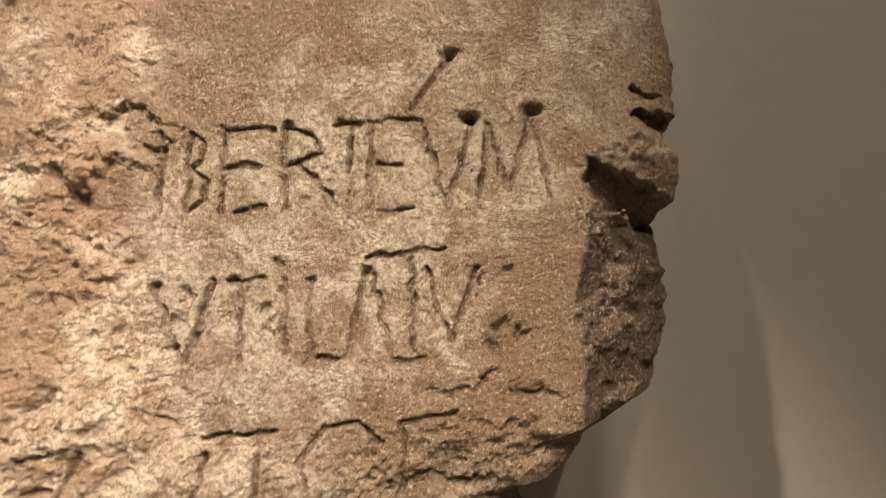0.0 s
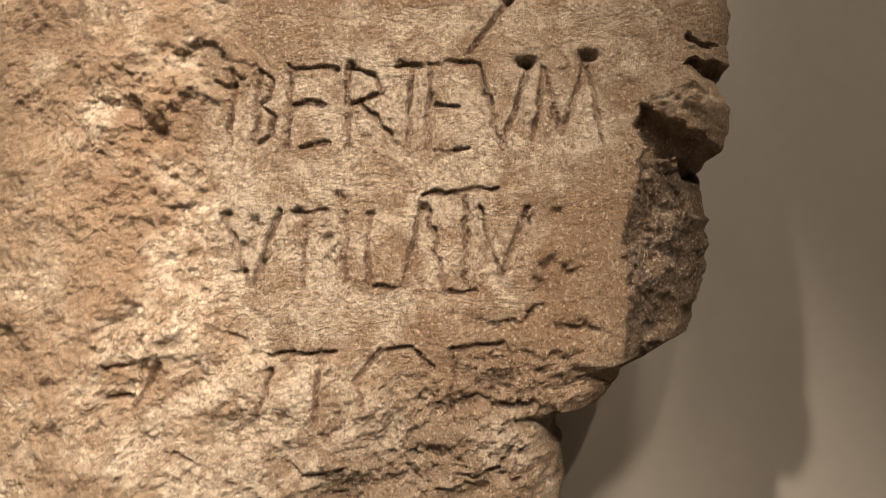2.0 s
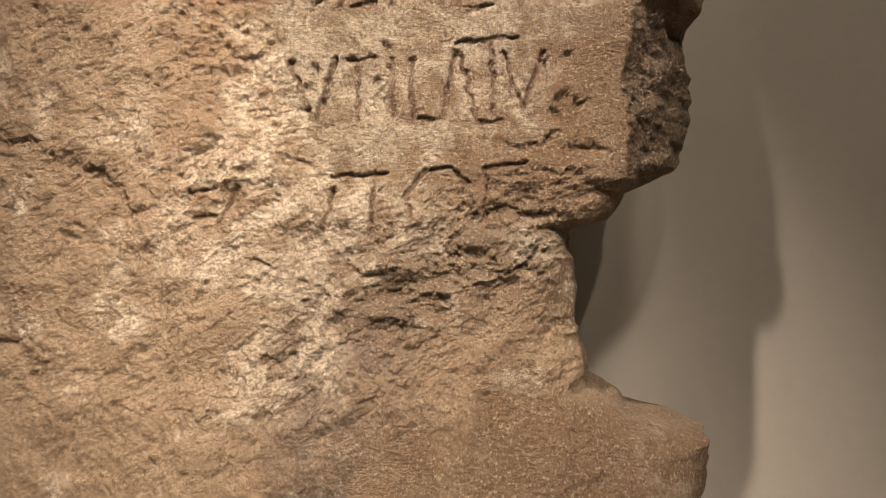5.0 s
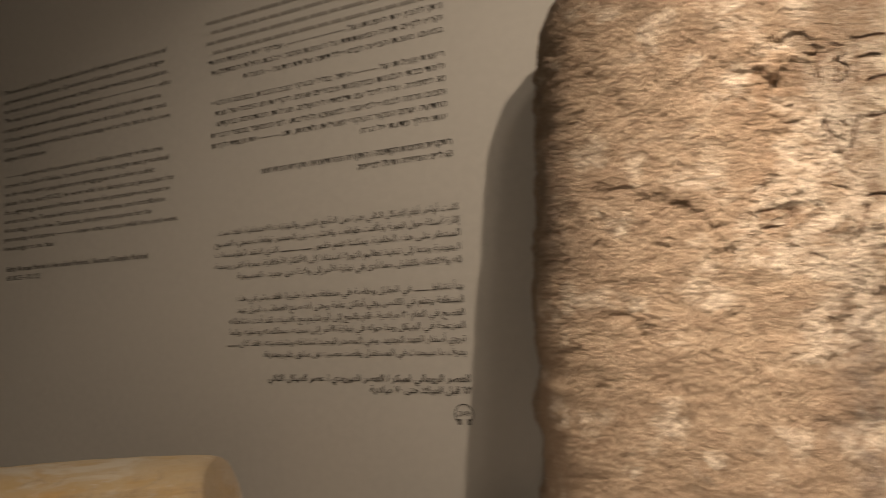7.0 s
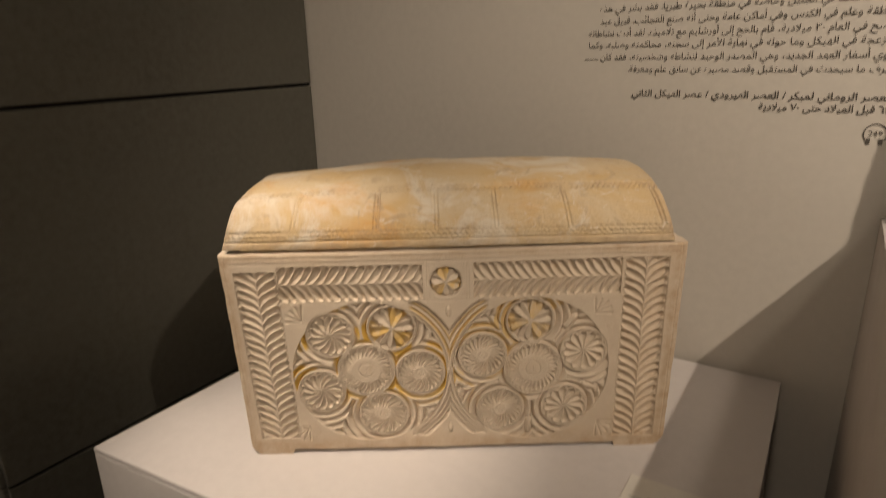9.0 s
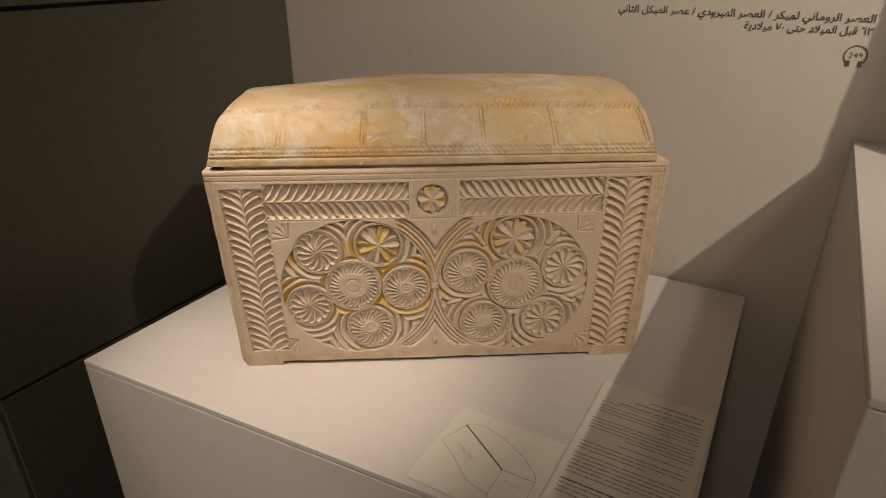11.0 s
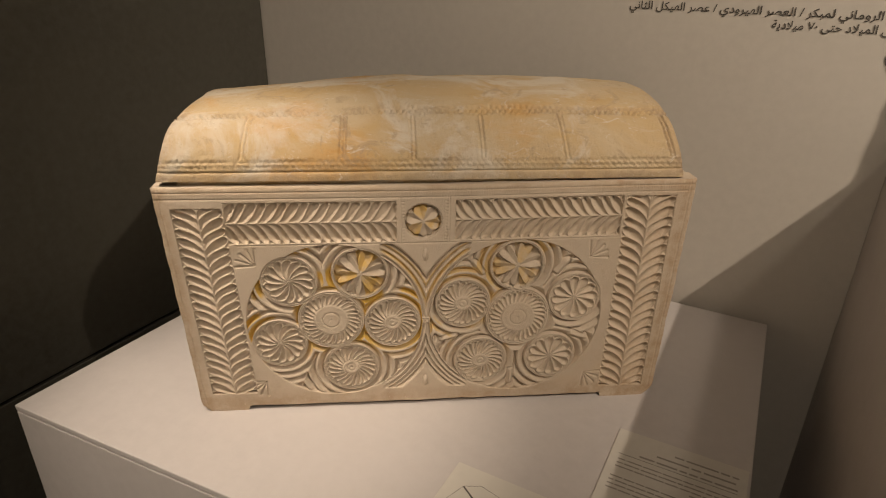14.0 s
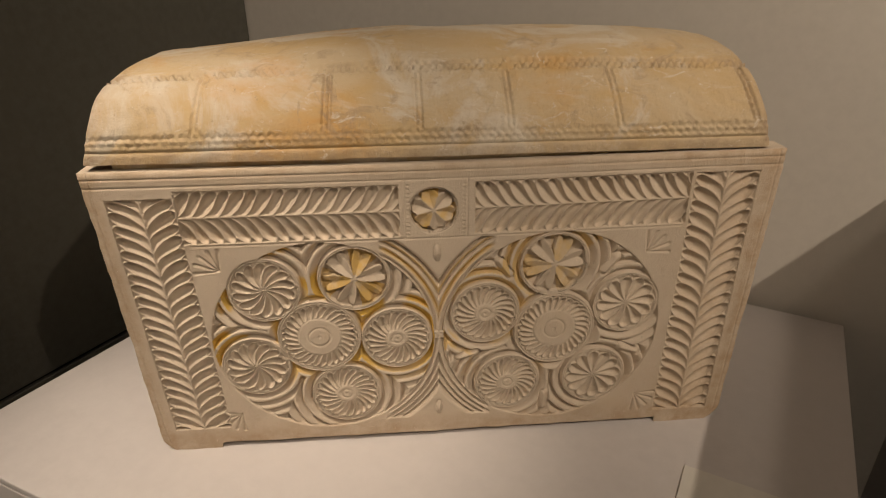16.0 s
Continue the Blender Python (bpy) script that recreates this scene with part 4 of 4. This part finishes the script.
def right_to_left(text):
    words = [w if w.isdigit() else w[::-1] for w in text.split(" ")]
    return " ".join(words[::-1])


for line, start, z in HEBREW:
    if line:
        letters(right_to_left(line), start, -0.478, z, 0.0172, INK, hebrew)
    else:
        bars(rng, start, -0.480, z, 0.0070, INK_GREY, hebrew)
letters(right_to_left("התקופה הרומית הקדומה / התקופה ההרודיאנית / תקופת הבית השני"), -0.912, -0.471, 1.754, 0.0172, INK, hebrew, 0.012)
letters(right_to_left("63 לפני הספירה עד 70 לספירה"), -0.674, -0.471, 1.731, 0.0172, INK, hebrew, 0.012)

arabic = tagged(empty("wall_text"), "small dark Arabic text printed on the wall", "wall text", "wall texts")
LINES = [
    ("كانت أواخر أيام الهيكل الثاني فترة من التأجج الديني والتوترات الاجتماعية. فقد نمت", -1.032, 1.631),
    ("إثارة أسئلة حول الهوية وتألفت طوائف، وانتشرت بين الجمهور توقعات بمجيء المسيح", -1.043, 1.607),
    ("المنتظر على هذه الخلفية. يمكننا فهم ظهور ــــــ ــــــــ الذي انتقد المؤسسات", -1.040, 1.583),
    ("اليهودية ودعا إلى تنفيذ تعاليم التوراة استنادا إلى الأفكار الأخلاقية، محبة الغير ومحبة", -1.042, 1.558),
    ("لله والاكتفاء بالقليل. مما أدى في نهاية الأمر إلى ولادة دين جديد - المسيحية.", -0.984, 1.534),
    ("بدأ نشاط ــــــ في الجليل وخاصة في منطقة بحيرة طبريا. فقد بشر في هذه", -0.984, 1.486),
    ("المنطقة وعلم في الكنس وفي أماكن عامة وحتى أنه صنع العجائب. قبيل عيد", -0.982, 1.462),
    ("الفصح في العام ٣٠ ميلادية، قام بالحج إلى أورشليم مع تلاميذه. لقد أدت نشاطاته", -1.006, 1.438),
    ("المزعجة في الهيكل وما حوله في نهاية الأمر إلى سجنه، محاكمته وصلبه. وكما", -1.004, 1.415),
    ("تروي أسفار العهد الجديد، وهي المصدر الوحيد لنشاطه وشخصيته، فقد كان ــــــ", -1.012, 1.391),
    ("يعرف ما سيحدث في المستقبل وقصد مصيره عن سابق علم ومعرفة.", -0.918, 1.367),
]
for line, start, z in LINES:
    letters(shaped(line), start, -0.463, z, 0.0180, INK, arabic)
letters(shaped("العصر الروماني لمبكر / العصر الهيرودي / عصر الهيكل الثاني"), -0.906, -0.458, 1.319, 0.0185, INK, arabic, 0.012)
letters(shaped("٦٣ قبل الميلاد حتى ٧٠ ميلادية"), -0.664, -0.456, 1.298, 0.0185, INK, arabic, 0.012)

icon = tagged(empty("audio_guide_sign"), "round headphone symbol printed on the wall", "sign")
cx, cz, r = -0.473, 1.262, 0.0165
bm = bmesh.new()
prev = None
for k in range(41):
    a = radians(-40 + 260 * k / 40)
    cur = [bm.verts.new((cx + q * math.cos(a), -0.0012, cz + q * math.sin(a))) for q in (r, r + 0.0019)]
    if prev:
        bm.faces.new((prev[0], prev[1], cur[1], cur[0]))
    prev = cur
part("headband", bm, INK, icon)
for sx in (-1, 1):
    x = cx + sx * 0.0095
    part("ear_cup", box(x - 0.0032, x + 0.0032, -0.0013, -0.0003, cz - 0.0185, cz - 0.0085, 0.0), INK, icon)
letters("249", cx - 0.0105, cx + 0.0105, cz - 0.0035, 0.0135, INK, icon).name = "number"

# ---- cards on the plinth ----
Z = TOP + 0.0026
card = tagged(part("label_card", box(-0.729, -0.549, -0.806, -0.464, TOP + 0.0002, TOP + 0.0022, 0.0004, 1), CARD), "pale printed label card lying on the white plinth", "label card")
flat = lambda x, y: (x, y, Z)
bars(rng, -0.645, -0.560, -0.489, 0.0035, INK_GREY, card, flat, 0.030)
bars(rng, -0.668, -0.560, -0.501, 0.0035, INK_GREY, card, flat, 0.034)
bars(rng, -0.690, -0.560, -0.513, 0.0035, INK_GREY, card, flat, 0.028)
part("rule", box(-0.718, -0.560, -0.5180, -0.5172, Z - 0.0004, Z), INK_GREY, card)
for k in range(4):
    bars(rng, -0.716 + 0.10 * (k == 3), -0.560, -0.530 - 0.0078 * k, 0.0025, INK_GREY, card, flat, 0.018)
for k in range(5):
    bars(rng, -0.718 + 0.06 * (k == 4), -0.560, -0.566 - 0.0078 * k, 0.0025, INK_GREY, card, flat, 0.018)
bars(rng, -0.665, -0.562, -0.612, 0.0025, INK_GREY, card, flat, 0.018)
for k in range(3):
    bars(rng, -0.718, -0.565 - 0.05 * (k == 2), -0.626 - 0.0082 * k, 0.0028, INK_GREY, card, flat, 0.018)
for k in range(6):
    bars(rng, -0.718, -0.565 - 0.06 * (k == 5), -0.655 - 0.0082 * k, 0.0028, INK_GREY, card, flat, 0.018)
for k in range(4):
    bars(rng, -0.718, -0.568, -0.713 - 0.0082 * k, 0.0028, INK if k == 0 else INK_GREY, card, flat, 0.018)

sketch = tagged(part("drawing_card", box(-0.909, -0.7315, -0.820, -0.647, TOP + 0.0002, TOP + 0.0022, 0.0004, 1), CARD), "pale card with a line drawing of the chest on the plinth", "label card")


def drawn(points, width, mat=INK):
    bm = bmesh.new()
    for (x0, y0), (x1, y1) in zip(points, points[1:]):
        d = Vector((x1 - x0, y1 - y0)).normalized()
        nx, ny = -d.y * width / 2, d.x * width / 2
        bm.faces.new([bm.verts.new((x, y, Z)) for x, y in ((x0 + nx, y0 + ny), (x1 + nx, y1 + ny), (x1 - nx, y1 - ny), (x0 - nx, y0 - ny))])
    return part("drawn_line", bm, mat, sketch)


on = lambda *pts: [(-0.909 + 0.178 * a, -0.647 - 0.174 * b) for a, b in pts]
drawn(on((0.143, 0.214), (0.639, 0.544)), 0.0024)
drawn(on((0.639, 0.544), (0.920, 0.538)), 0.0008)
drawn(on((0.143, 0.214), (0.262, 0.147), (0.50, 0.20), (0.74, 0.33), (0.90, 0.47), (0.920, 0.538)), 0.0006)
drawn(on((0.143, 0.214), (0.047, 0.492), (0.16, 0.56), (0.45, 0.80), (0.640, 0.838)), 0.0006)
drawn(on((0.639, 0.544), (0.640, 0.838), (0.70, 0.93), (0.93, 0.80), (0.920, 0.538)), 0.0006)
for k in range(14):
    a, b = 0.17 + 0.014 * k, 0.44 + 0.008 * k
    drawn(on((a, b), (a + 0.05 * rng.random(), b + 0.05 * (rng.random() - 0.5)), (a + 0.02, b + 0.09 * rng.random())), 0.0005, INK_GREY)
for k in range(12):
    a, b = 0.70 + 0.014 * k, 0.63
    drawn(on((a, b), (a + 0.01 * rng.random(), b + 0.06 * rng.random())), 0.0005, INK_GREY)
